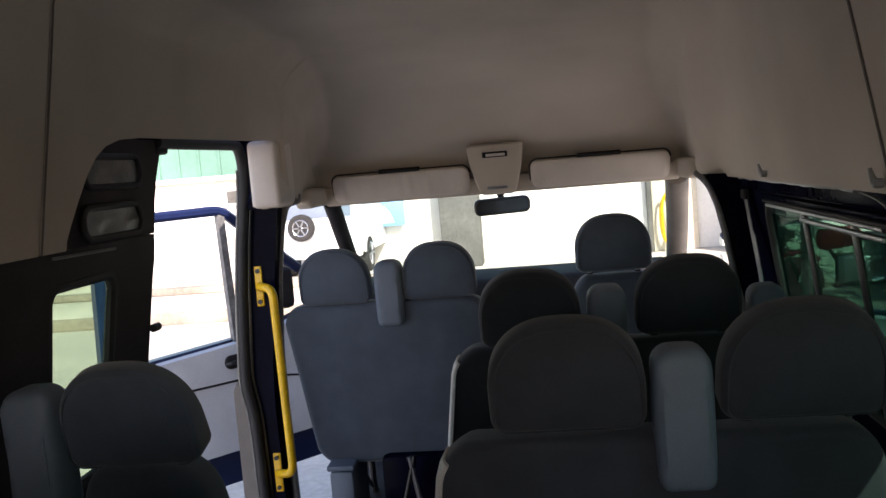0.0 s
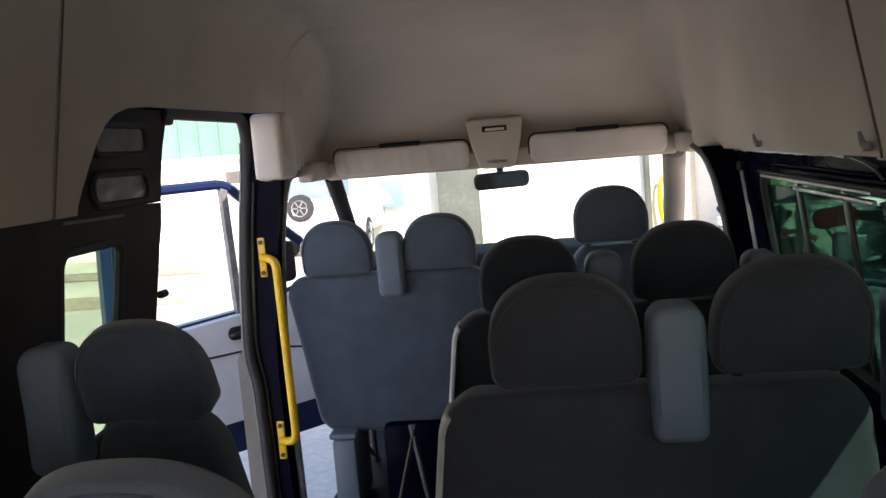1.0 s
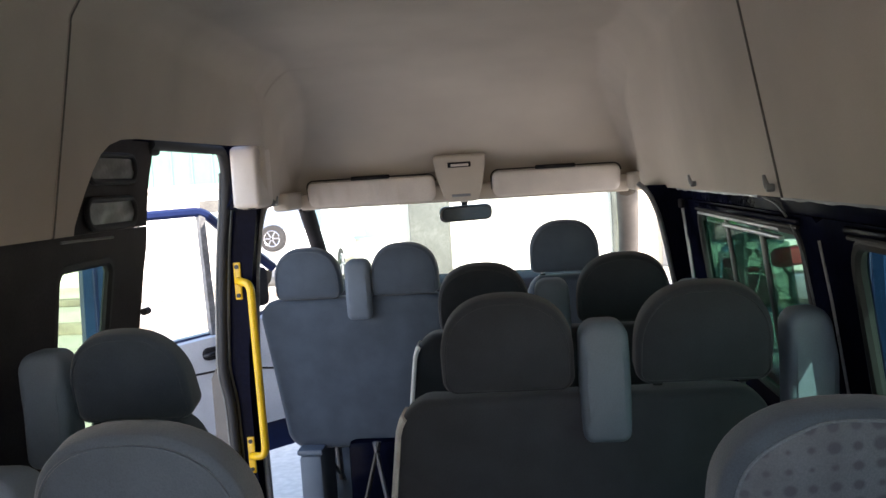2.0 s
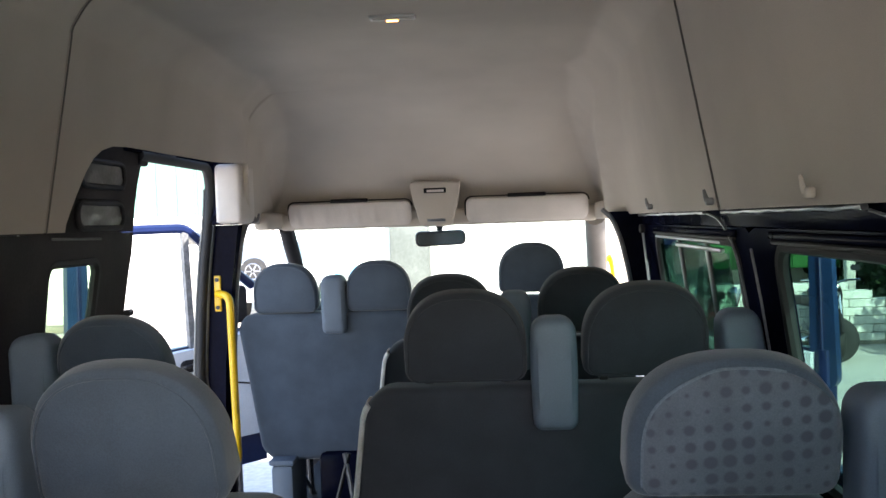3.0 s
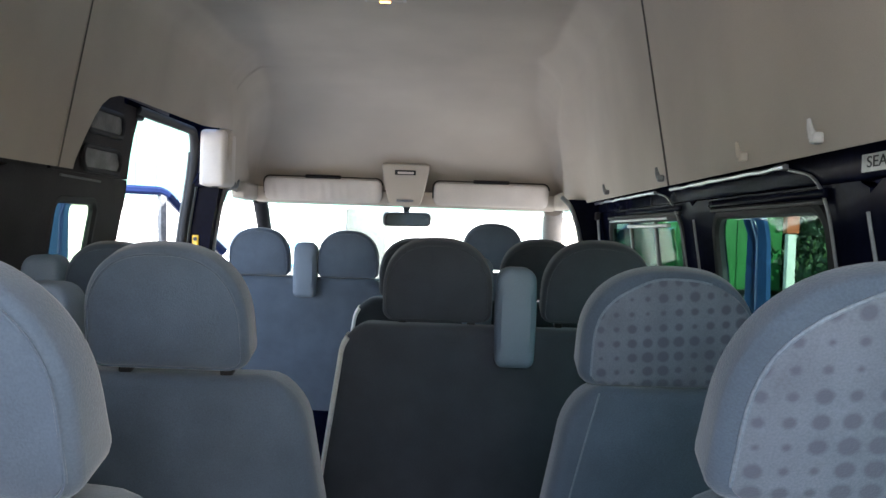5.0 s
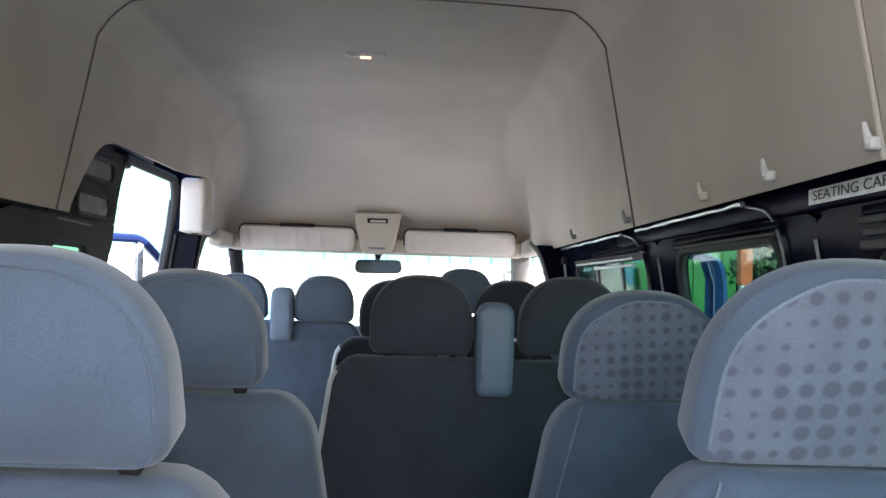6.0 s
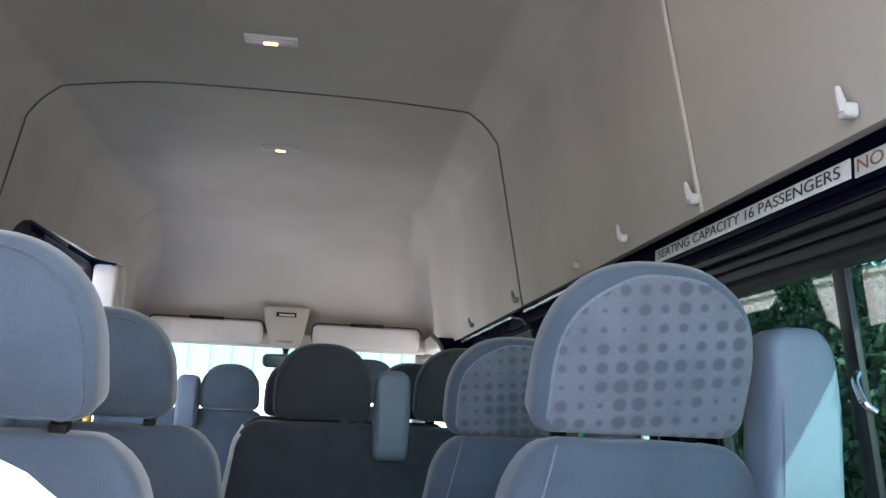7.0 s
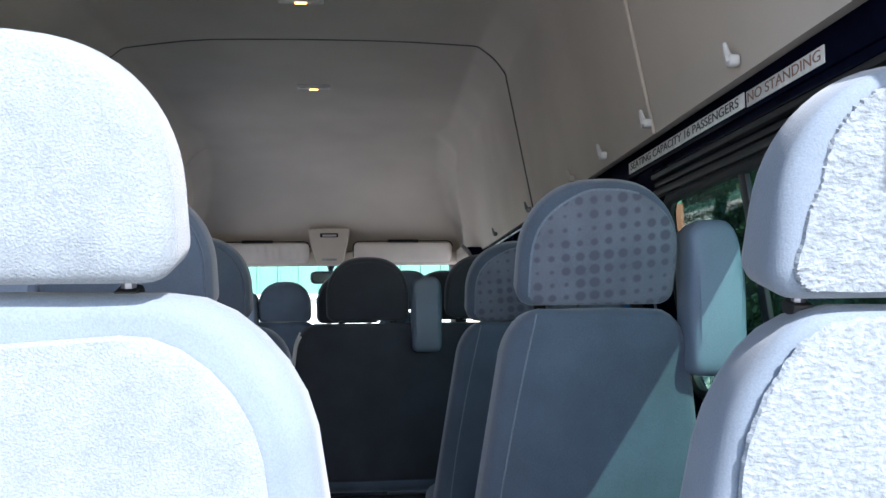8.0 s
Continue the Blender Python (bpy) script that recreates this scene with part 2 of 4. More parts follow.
def rounded(w, h, r, steps=6, top=None):
    """A rounded rectangle round the origin; top: another radius for its upper corners."""
    out = []
    for cx, cy, a0, rr in ((1, 1, 0, top or r), (-1, 1, 90, top or r), (-1, -1, 180, r), (1, -1, 270, r)):
        for i in range(steps + 1):
            a = radians(a0 + 90 * i / steps)
            out.append((cx * (w / 2 - rr) + rr * math.cos(a), cy * (h / 2 - rr) + rr * math.sin(a)))
    return out


def dome_outline(w, h, r=0.028, shoulder=0.36, steps=14):
    """Flat below with rounded corners, and a half-round top."""
    out = []
    sh = h * shoulder - h / 2
    for i in range(steps * 2 + 1):
        a = math.pi * i / (steps * 2)
        c, s = math.cos(a), math.sin(a)
        out.append((w / 2 * abs(c) ** 0.80 * (1 if c >= 0 else -1), sh + (h / 2 - sh) * abs(s) ** 0.92))
    for cx, a0 in ((-1, 180), (1, 270)):
        for i in range(8):
            a = radians(a0 + 90 * i / 7)
            out.append((cx * (w / 2 - r) + r * math.cos(a), -h / 2 + r + r * math.sin(a)))
    return out


def pad(outline, depth, roll=0.03, bulge=0.006, lean=0.0, ripple=0.0):
    """A cushion: the outline in x and z, its depth along y, edges rolled over by roll. lean: metres of y per metre down."""
    bm = bmesh.new()
    mid = Vector((sum(p[0] for p in outline) / len(outline), sum(p[1] for p in outline) / len(outline)))
    half = depth / 2
    deep = min(roll, half * 0.9)
    arc = [(deep * (1 - math.cos(radians(a))), roll * (1 - math.sin(radians(a)))) for a in (0, 22, 45, 68, 90)]
    rows = [(-half + y, inset) for y, inset in arc] + [(half - y, inset) for y, inset in arc[::-1]]
    levels = [(-half - bulge, 0.62), (-half - bulge * 0.7, 0.3)] + rows + [(half + bulge * 0.7, 0.3), (half + bulge, 0.62)]
    rings = []
    for k, (y, inset) in enumerate(levels):
        ring = []
        for x, z in outline:
            d = Vector((x, z)) - mid
            if k in (0, 1, len(levels) - 1, len(levels) - 2):
                q = mid + d * (1 - inset)
            else:
                q = mid + d * (1 - min(inset / max(d.length, 0.001), 0.29))
            dy = ripple * noise.noise(Vector((q.x * 9, y * 7, q.y * 9))) if ripple else 0
            ring.append(bm.verts.new((q.x, y - lean * q.y + dy, q.y)))
        rings.append(ring)
    n = len(outline)
    for one, two in zip(rings, rings[1:]):
        for j in range(n):
            bm.faces.new((one[j], one[(j + 1) % n], two[(j + 1) % n], two[j]))
    for ring, y, flip in ((rings[0], -half - bulge, False), (rings[-1], half + bulge, True)):
        c = bm.verts.new((mid.x, y - lean * mid.y, mid.y))
        for j in range(n):
            f = (ring[j], c, ring[(j + 1) % n])
            bm.faces.new(f[::-1] if flip else f)
    bmesh.ops.recalc_face_normals(bm, faces=bm.faces)
    return bm


def slab(outline, y0, y1):
    """A flat plate: the outline in x and z between two y."""
    bm = bmesh.new()
    one = [bm.verts.new((x, y0, z)) for x, z in outline]
    two = [bm.verts.new((x, y1, z)) for x, z in outline]
    n = len(outline)
    for j in range(n):
        bm.faces.new((one[j], one[(j + 1) % n], two[(j + 1) % n], two[j]))
    bm.faces.new(one)
    bm.faces.new(two[::-1])
    bmesh.ops.recalc_face_normals(bm, faces=bm.faces)
    return bm


def add_bay(bm, x0, x1, y0, y1, z0, z1, hole, r=0.06):
    """A wall panel in the plane of y and z between x0 and x1, with a round-cornered opening hole = (y0, y1, z0, z1)."""
    hy, hz = (hole[0] + hole[1]) / 2, (hole[2] + hole[3]) / 2
    inner = [(hy + a, hz + b) for a, b in rounded(hole[1] - hole[0], hole[3] - hole[2], r, 5)]
    ring_out = []
    corners = [(y1, z1), (y0, z1), (y0, z0), (y1, z0)]
    n = len(inner)
    per = n // 4
    for i, (a, b) in enumerate(inner):
        q, s = divmod(i, per)
        cy, cz = corners[q]
        f = s / (per - 1)
        if q in (0, 2):
            p = (cy, b + (cz - b) * min(1, 2 * f)) if f < 0.5 else (cy + (a - cy) * (2 * f - 1), cz)
        else:
            p = (a + (cy - a) * min(1, 2 * f), cz) if f < 0.5 else (cy, cz + (b - cz) * (2 * f - 1))
        ring_out.append(p)
    verts = {}
    for key, ring in (("i", inner), ("o", ring_out)):
        for x in (x0, x1):
            verts[key, x] = [bm.verts.new((x, a, b)) for a, b in ring]
    for j in range(n):
        k = (j + 1) % n
        bm.faces.new((verts["i", x0][j], verts["i", x0][k], verts["o", x0][k], verts["o", x0][j]))
        bm.faces.new((verts["i", x1][k], verts["i", x1][j], verts["o", x1][j], verts["o", x1][k]))
        bm.faces.new((verts["i", x0][k], verts["i", x0][j], verts["i", x1][j], verts["i", x1][k]))
        bm.faces.new((verts["o", x0][j], verts["o", x0][k], verts["o", x1][k], verts["o", x1][j]))
    return inner


# ---- the roof lining ----
def smooth_step(a, b, v):
    t = min(1.0, max(0.0, (v - a) / (b - a)))
    return t * t * (3 - 2 * t)


CROWN = [(-1.2, 1.995), (2.6, 1.995), (3.0, 1.985), (3.35, 1.945), (3.65, 1.875), (3.85, 1.80), (4.02, 1.70), (4.15, 1.60), (4.25, 1.50), (4.30, 1.42), (4.33, 1.37)]


def crown(y):
    for (a, za), (b, zb) in zip(CROWN, CROWN[1:]):
        if y <= b:
            return za + (zb - za) * max(0, y - a) / (b - a)
    return CROWN[-1][1]


SILL = 1.362


def side_x(y, z):
    """Half the inner width at the lining, with the upright rib behind the front seats."""
    x = 0.858 - (z - SILL) * 0.185
    rib = 3.58 - (z - SILL) * 0.72
    x -= 0.074 * math.exp(-((y - rib) / 0.085) ** 2) * smooth_step(2.02, 1.72, z)
    x -= 0.05 * smooth_step(rib - 0.06, rib + 0.16, y) * smooth_step(4.15, 3.7, y)
    return x


def liner_half(y, low, side, out=0.0):
    """The half section from its lower edge up the wall, round the cove and to the middle of the roof."""
    top = crown(y)
    r = min(0.125, max(0.03, (top - low) * 0.4))
    pts = []
    for i in range(9):
        z = low + (top - r - low) * i / 8
        pts.append((side_x(y, z), z))
    xs = pts[-1][0]
    for i in range(1, 14):
        a = radians(90 * i / 14)
        c, s, f = 1 - math.cos(a), math.sin(a), i / 14
        flat = min(1.0, 4 * f, 4 * (1 - f)) * 0.4
        pts.append((xs - r * (c + (f - c) * flat), top - r + r * (s + (f - s) * flat)))
    xe = xs - r
    for i in range(7):
        t = i / 6
        pts.append((xe * (1 - t), top + 0.012 * (1 - (1 - t) ** 2)))
    return [(side * (x + out * 0.9), z + out * (0.9 if k > 9 else 0.3)) for k, (x, z) in enumerate(pts)]


DOOR_EDGE = [(2.085, 1.385), (2.10, 1.42), (2.125, 1.47), (2.16, 1.53), (2.195, 1.57), (2.24, 1.597), (2.31, 1.614), (2.42, 1.62), (3.46, 1.628)]


def left_low(y):
    """The lower edge of the lining over the side door."""
    if y < DOOR_EDGE[0][0]:
        return SILL
    for (a, za), (b, zb) in zip(DOOR_EDGE, DOOR_EDGE[1:]):
        if y < b:
            return za + (zb - za) * (y - a) / (b - a)
    return 1.375


def skew(x, y):
    """The front joint runs a little further forward on the left wall and further back over the roof."""
    shift = 0.05 * smooth_step(0.3, 0.8, -x) - 0.03 * smooth_step(0.3, 0.8, x) - 0.055 * (1 - smooth_step(0.3, 0.8, abs(x)))
    return y + shift * max(0.0, 1 - abs(y - 1.93) / 0.15)


def liner(y0, y1, name, label):
    extra = [2.084] + [e[0] for e in DOOR_EDGE[:-1]] + [3.459, 3.46]
    steps = max(2, int((y1 - y0) / 0.025))
    ys = sorted({round(y0 + (y1 - y0) * i / steps, 4) for i in range(steps + 1)} | {e for e in extra if y0 < e < y1})
    bm = bmesh.new()
    layers = []
    for out in (0.0, 0.045):
        rows = []
        for y in ys:
            right = liner_half(y, SILL, 1, out)
            left = liner_half(y, left_low(y), -1, out)
            rows.append([bm.verts.new((x, skew(x, y), z)) for x, z in right + left[-2::-1]])
        layers.append(rows)
    inner, outer = layers
    m = len(inner[0])
    for i in range(len(ys) - 1):
        for j in range(m - 1):
            bm.faces.new((inner[i][j], inner[i][j + 1], inner[i + 1][j + 1], inner[i + 1][j]))
            bm.faces.new((outer[i][j + 1], outer[i][j], outer[i + 1][j], outer[i + 1][j + 1]))
        for j, flip in ((0, 1), (m - 1, 0)):
            f = (inner[i][j], inner[i + 1][j], outer[i + 1][j], outer[i][j])
            bm.faces.new(f if flip else f[::-1])
    for i in (0, len(ys) - 1):
        for j in range(m - 1):
            f = (inner[i][j], outer[i][j], outer[i][j + 1], inner[i][j + 1])
            bm.faces.new(f if i == 0 else f[::-1])
    ob = structure(name, bm, LINER, label, "roof lining")
    ob.data.set_sharp_from_angle(angle=radians(75))
    return ob


liner(1.936, 4.33, "ceiling_front", "beige-grey moulded lining over the front of the minibus")
liner(0.486, 1.924, "ceiling_middle", "beige-grey moulded roof lining with coved sides")
liner(-1.02, 0.474, "ceiling_rear", "grey moulded roof lining at the rear of the minibus")
for y, mat, label in ((1.93, SEAM, "dark joint strip between two lining panels"), (0.48, LINER, "pale joint strip between two lining panels")):
    line = [(x, skew(x, y), z) for x, z in liner_half(y, SILL, 1)]
    line += [(x, skew(x, y), z) for x, z in liner_half(y, SILL, -1)[-2::-1]]
    structure("trim", tube([Vector(p) + Vector((0.002 * (1 if p[0] < 0 else -1), 0, -0.001)) for p in line], 0.0025 if mat is SEAM else 0.0045, 6), mat, label, "joint strip")

# ---- outer roof skin ----
bm = bmesh.new()
rows = []
for y in [-1.04 + 0.15 * i for i in range(36)]:
    half = liner_half(min(y, 4.3), SILL, 1, 0.075)
    rows.append([bm.verts.new((x, y, z)) for x, z in half + [(-x, z) for x, z in half[-2::-1]]])
for one, two in zip(rows, rows[1:]):
    for j in range(len(one) - 1):
        mid = (one[j].co + two[j + 1].co) / 2
        if mid.x < -0.5 and mid.z < 1.66 and 2.2 < mid.y < 3.5:
            continue
        if mid.y < 4.3:
            bm.faces.new((one[j + 1], one[j], two[j], two[j + 1]))
structure("roof", bm, PAINT, "dark blue painted high roof of the minibus", "vehicle roof")

# ---- floor and side walls ----
structure("floor", add_box(box((-0.92, -1.02, -0.06), (0.92, 3.60, 0.0), 0.01), (-0.78, 3.60, -0.06), (0.78, 4.9, 0.0), 0.0), FLOOR_MAT, "dark speckled vinyl floor of the minibus", "floor")

WINDOW_TOPS, WINDOW_LOW = (1.282, 1.282, 1.236), 0.80


def lean_out(bm, side=1, base=0.0):
    """The side of the body widens below the window rail."""
    for v in bm.verts:
        v.co.x += side * 0.13 * max(0.0, 1.30 - v.co.z - base)
    return bm


bm = bmesh.new()
inner_rings = []
edges_y = [3.44, 1.83, 0.80, -0.95]
holes = [(1.945, 3.13), (0.955, 1.63), (-0.80, 0.610)]
for (a, b), (h0, h1), top in zip(zip(edges_y[1:], edges_y), holes, WINDOW_TOPS):
    inner_rings.append(add_bay(bm, 0.905, 0.928, a, b, 0.70, 1.318, (h0, h1, WINDOW_LOW, top)))
lean_out(bm)
add_box(bm, (0.950, -0.95, 0.0), (1.040, 3.44, 0.699), 0.012)
structure("wall_right", bm, INNER_PAINT, "dark blue painted metal side wall with three windows", "wall")
for k, ((h0, h1), ring) in enumerate(zip(holes, inner_rings)):
    top = WINDOW_TOPS[k]
    cy, cz = (h0 + h1) / 2, (WINDOW_LOW + top) / 2
    w = thing("window_%d" % (k + 1), pose(0.94, cy, cz), "green-tinted side window in a black rubber surround", "window")
    w["kind"] = "structure"
    bm = bmesh.new()
    bm.faces.new([bm.verts.new((-0.022, y - cy, z - cz)) for y, z in ring])
    got = bmesh.ops.extrude_face_region(bm, geom=bm.faces[:])["geom"]
    bmesh.ops.translate(bm, verts=[v for v in got if isinstance(v, bmesh.types.BMVert)], vec=(0.005, 0, 0))
    bmesh.ops.recalc_face_normals(bm, faces=bm.faces)
    part("pane", lean_out(bm, 1, cz), GLASS, w, smooth=False)
    part("window_frame", lean_out(tube([(-0.030, y - cy, z - cz) for y, z in ring], 0.014, 8, True), 1, cz), RUBBER, w, "black rubber surround")
    for y in ((2.715, 2.31), (), (0.18,))[k]:
        part("divider", lean_out(box((-0.036, y - 0.016 - cy, WINDOW_LOW - cz), (-0.024, y + 0.016 - cy, top - cz), 0.005), 1, cz), BLACK_STEEL, w, "black sliding-pane upright")
    if k == 0:
        part("sliding_pane", lean_out(box((-0.031, 2.08 - cy, WINDOW_LOW + 0.01 - cz), (-0.027, 3.09 - cy, 1.248 - cz)), 1, cz), GLASS, w, smooth=False)
        part("slide_rail", box((-0.040, 2.10 - cy, 1.250 - cz), (-0.026, 2.72 - cy, 1.262 - cz), 0.003), METAL, w, "pale metal sliding rail")
        part("slide_rail", box((-0.042, 2.10 - cy, 1.272 - cz), (-0.028, 3.10 - cy, 1.282 - cz), 0.003), METAL, w, "pale metal sliding rail")
    if k == 2:
        for z, deep, high, mat in ((1.252, 0.040, 0.008, RUBBER), (1.272, 0.036, 0.006, RUBBER), (1.290, 0.044, 0.006, RUBBER)):
            part("track", box((-deep - 0.003, h0 - cy, z - high - cz), (-0.020, h1 + 0.02 - cy, z + high - cz), 0.003), mat, w, "brown-black sliding track above the pane")
        part("latch", lean_out(tube(bend([(-0.038, 0.165 - cy, 1.085 - cz), (-0.052, 0.155 - cy, 1.075 - cz), (-0.052, 0.140 - cy, 1.045 - cz), (-0.040, 0.135 - cy, 1.035 - cz)], 0.01), 0.005, 8), 1, cz), CHROME, w, "small bright pane latch")

# rail over the windows, and the ragged strip for the reflection along the lining's edge
bm = bmesh.new()
add_box(bm, (0.900, -0.95, 1.3185), (0.975, 3.50, 1.42), 0.006)
for h0, h1 in holes:
    add_box(bm, (0.893, h0 - 0.01, 1.296), (0.904, h1 + 0.01, 1.312), 0.004)
structure("trim", bm, INNER_PAINT, "blue-black painted metal rail above the side windows", "rail")
for z, r in ((1.306, 0.006), (1.290, 0.005)):
    for h0, h1 in holes:
        structure("trim", tube([(0.9005, h0, z), (0.9005, h1, z)], r, 6), RUBBER, "black rubber strip above the side windows", "edge strip")
structure("roof_gutter", box((0.976, -0.96, 1.286), (1.016, 3.44, 1.42), 0.004), PAINT, "dark blue outer panel above the side windows", "outer panel")
structure("wall_right_skin", box((1.045, -0.96, -0.30), (1.075, 3.44, 0.79), 0.01), PAINT, "dark blue outer side panel", "outer panel")
# bright metal strip modelled where the lining's lower edge only reflects light
bm = bmesh.new()
for y0, y1 in ((1.10, 2.0), (2.2, 3.40)):
    line = [Vector((0.885 + 0.003 * noise.noise((y * 7, 0, 3)), y, 1.357 + 0.003 * noise.noise((y * 11, 2, 0)))) for y in np.linspace(y0, y1, 30)]
    add_tube(bm, line, [0.005 + 0.003 * noise.noise((p.y * 14, 5, 1)) for p in line], 6)
structure("trim", bm, METAL, "ragged silvery strip in place of the reflection along the lining's edge", "edge film")
for pts in ([(0.892, 2.20, 1.354), (0.895, 2.06, 1.338), (0.899, 1.95, 1.275), (0.914, 1.92, 1.18), (0.938, 1.90, 1.0), (0.975, 1.89, 0.72)],
            [(0.892, 1.10, 1.352), (0.897, 0.99, 1.335), (0.899, 0.935, 1.28), (0.940, 0.91, 1.0), (0.977, 0.905, 0.72)]):
    structure("trim", tube(bend(pts, 0.08, 4), 0.003, 6), EDGE, "grey edge strip down a window pillar", "edge strip")

for y in (1.79, 0.775):
    structure("trim", tube([(0.907, y + 0.03, 1.27), (0.922, y + 0.01, 1.15), (0.974, y - 0.01, 0.75)], 0.0035, 6), EDGE, "thin grey seam down a window pillar", "edge strip")

# left wall
structure("wall_left_skin", box((-1.005, -1.04, -0.30), (-0.976, 2.06, 1.42), 0.01), PAINT, "dark blue outer side panel behind the sliding door", "outer panel")
bm = bmesh.new()
ring_left = add_bay(bm, -0.928, -0.905, 1.72, 2.65, 0.70, 1.358, (2.085, 2.405, 0.765, 1.276), 0.045)
PILLAR_EDGE = [(0.0, 2.57), (0.70, 2.575), (1.08, 2.60), (1.25, 2.625), (1.40, 2.655), (1.50, 2.69), (1.62, 2.76), (1.73, 2.80)]


def pillar_y(z):
    """The front edge of the pillar behind the side door leans forward towards the roof."""
    return float(np.interp(z, [p[0] for p in PILLAR_EDGE], [p[1] for p in PILLAR_EDGE]))


for v in bm.verts:
    if v.co.y > 2.55:
        v.co.y = pillar_y(v.co.z)
    elif v.co.y > 2.25 and 0.75 < v.co.z < 1.29:
        v.co.y -= 0.10 * max(0.0, 1.24 - v.co.z)
ring_left = [(y - (0.10 * max(0.0, 1.24 - z) if y > 2.25 else 0.0), z) for y, z in ring_left]
lean_out(bm, -1)
add_box(bm, (-0.975, -1.02, 0.0), (-0.905, 1.719, 1.42), 0.012)
add_box(bm, (-0.975, 1.72, 1.3585), (-0.915, 2.085, 1.42), 0.004)
add_box(bm, (-1.045, 1.72, 0.0), (-0.955, 2.55, 0.699), 0.012)
add_box(bm, (-0.972, 2.05, 1.340), (-0.9365, 2.63, 1.40), 0.004)
structure("wall_left", bm, BROWN_TRIM, "near-black metal side wall behind the side door", "wall")
w = thing("window_4", pose(-0.94, 2.2375, 1.05), "narrow side window with rounded corners beside the door", "window")
w["kind"] = "structure"
bm = bmesh.new()
bm.faces.new([bm.verts.new((0.019, y - 2.2375, z - 1.05)) for y, z in ring_left])
got = bmesh.ops.extrude_face_region(bm, geom=bm.faces[:])["geom"]
bmesh.ops.translate(bm, verts=[v for v in got if isinstance(v, bmesh.types.BMVert)], vec=(-0.005, 0, 0))
bmesh.ops.recalc_face_normals(bm, faces=bm.faces)
part("pane", lean_out(bm, -1, 1.05), PALE_GLASS, w, smooth=False)
part("window_frame", lean_out(tube([(0.022, y - 2.2375, z - 1.05) for y, z in ring_left], 0.016, 8, True), -1, 1.05), RUBBER, w)

# pressed metal pillar behind the side door opening
pillar = thing("door_pillar", pose(-0.885, 2.44, 1.5), "pressed metal pillar with two slotted recesses beside the door", "door pillar")
pillar["kind"] = "structure"
bm = bmesh.new()
SLOTS = [(2.425, 1.540), (2.40, 1.412)]
out = [(2.04, 1.36), (pillar_y(1.36), 1.36), (pillar_y(1.45), 1.45), (pillar_y(1.52), 1.52), (pillar_y(1.60), 1.60), (pillar_y(1.66), 1.66), (pillar_y(1.72), 1.72), (2.04, 1.72)]
one = [bm.verts.new((-0.02, y - 2.44, z - 1.5)) for y, z in out]
two = [bm.verts.new((-0.05, y - 2.44, z - 1.5)) for y, z in out]
bm.faces.new(one), bm.faces.new(two[::-1])
for j in range(len(out)):
    bm.faces.new((one[j], two[j], two[(j + 1) % len(out)], one[(j + 1) % len(out)]))
bmesh.ops.recalc_face_normals(bm, faces=bm.faces)
part("panel", bm, BROWN_TRIM, pillar, smooth=False)
for y, z in SLOTS:
    ring = [(y + a - 2.44, z + b - 1.5) for a, b in rounded(0.31, 0.078, 0.034, 5)]
    rim = part("slot_rim", tube([(-0.013, a, b) for a, b in ring], 0.009, 8, True), RUBBER, pillar, "black rim of a recess")
    bm = bmesh.new()
    for u in range(13):
        for w in range(7):
            a, b = (u / 12 - 0.5) * 0.30, (w / 6 - 0.5) * 0.072
            bm.verts.new((-0.0135 + 0.012 * noise.noise(Vector((a * 16 + y * 9, b * 30, 2.0))) * (1 - abs(2 * w / 6 - 1)), y + a - 2.44, z + b - 1.5))
    bm.verts.ensure_lookup_table()
    for u in range(12):
        for w in range(6):
            bm.faces.new([bm.verts[k] for k in (u * 7 + w, u * 7 + w + 1, u * 7 + w + 8, u * 7 + w + 7)])
    bmesh.ops.recalc_face_normals(bm, faces=bm.faces)
    part("dented_plate", bm, DULL_METAL, rim, "dented grey metal inside the recess")
part("catch", tube([(-0.035, 2.60 - 2.44, 1.09 - 1.5), (-0.035, 2.635 - 2.44, 1.09 - 1.5)], 0.012, 8), RUBBER, pillar, "black rubber stop")
part("corner_stop", box((-0.045, 2.715 - 2.44, 1.585 - 1.5), (-0.012, 2.795 - 2.44, 1.625 - 1.5), 0.012, 3), RUBBER, pillar, "black rubber stop in the corner of the opening")
part("crease", tube([(-0.018, 2.10 - 2.44, 1.345 - 1.5), (-0.018, 2.40 - 2.44, 1.34 - 1.5)], 0.004, 6), DULL_METAL, pillar)

# ---- cab: pillars, windscreen, dashboard ----
for s, name in ((-1, "left"), (1, "right")):
    bm = bmesh.new()
    line = [(s * 0.80, 4.34, 1.36), (s * 0.845, 4.75, 1.12), (s * 0.88, 5.15, 0.86)]
    add_tube(bm, bend(line, 0.1), 0.04 if s < 0 else 0.055, 10)
    structure("trim", bm, DARK_TRIM if s < 0 else PILLAR_TRIM, "slanting front pillar beside the windscreen", "pillar")
bm = bmesh.new()
quad = [(-0.79, 4.345, 1.36), (0.79, 4.345, 1.36), (0.86, 5.16, 0.86), (-0.86, 5.16, 0.86)]
bm.faces.new([bm.verts.new(p) for p in quad])
got = bmesh.ops.extrude_face_region(bm, geom=bm.faces[:])["geom"]
bmesh.ops.translate(bm, verts=[v for v in got if isinstance(v, bmesh.types.BMVert)], vec=(0, 0.004, 0.006))
bmesh.ops.recalc_face_normals(bm, faces=bm.faces)
structure("windscreen", bm, SCREEN_GLASS, "clear sloping windscreen of the minibus", "windscreen")
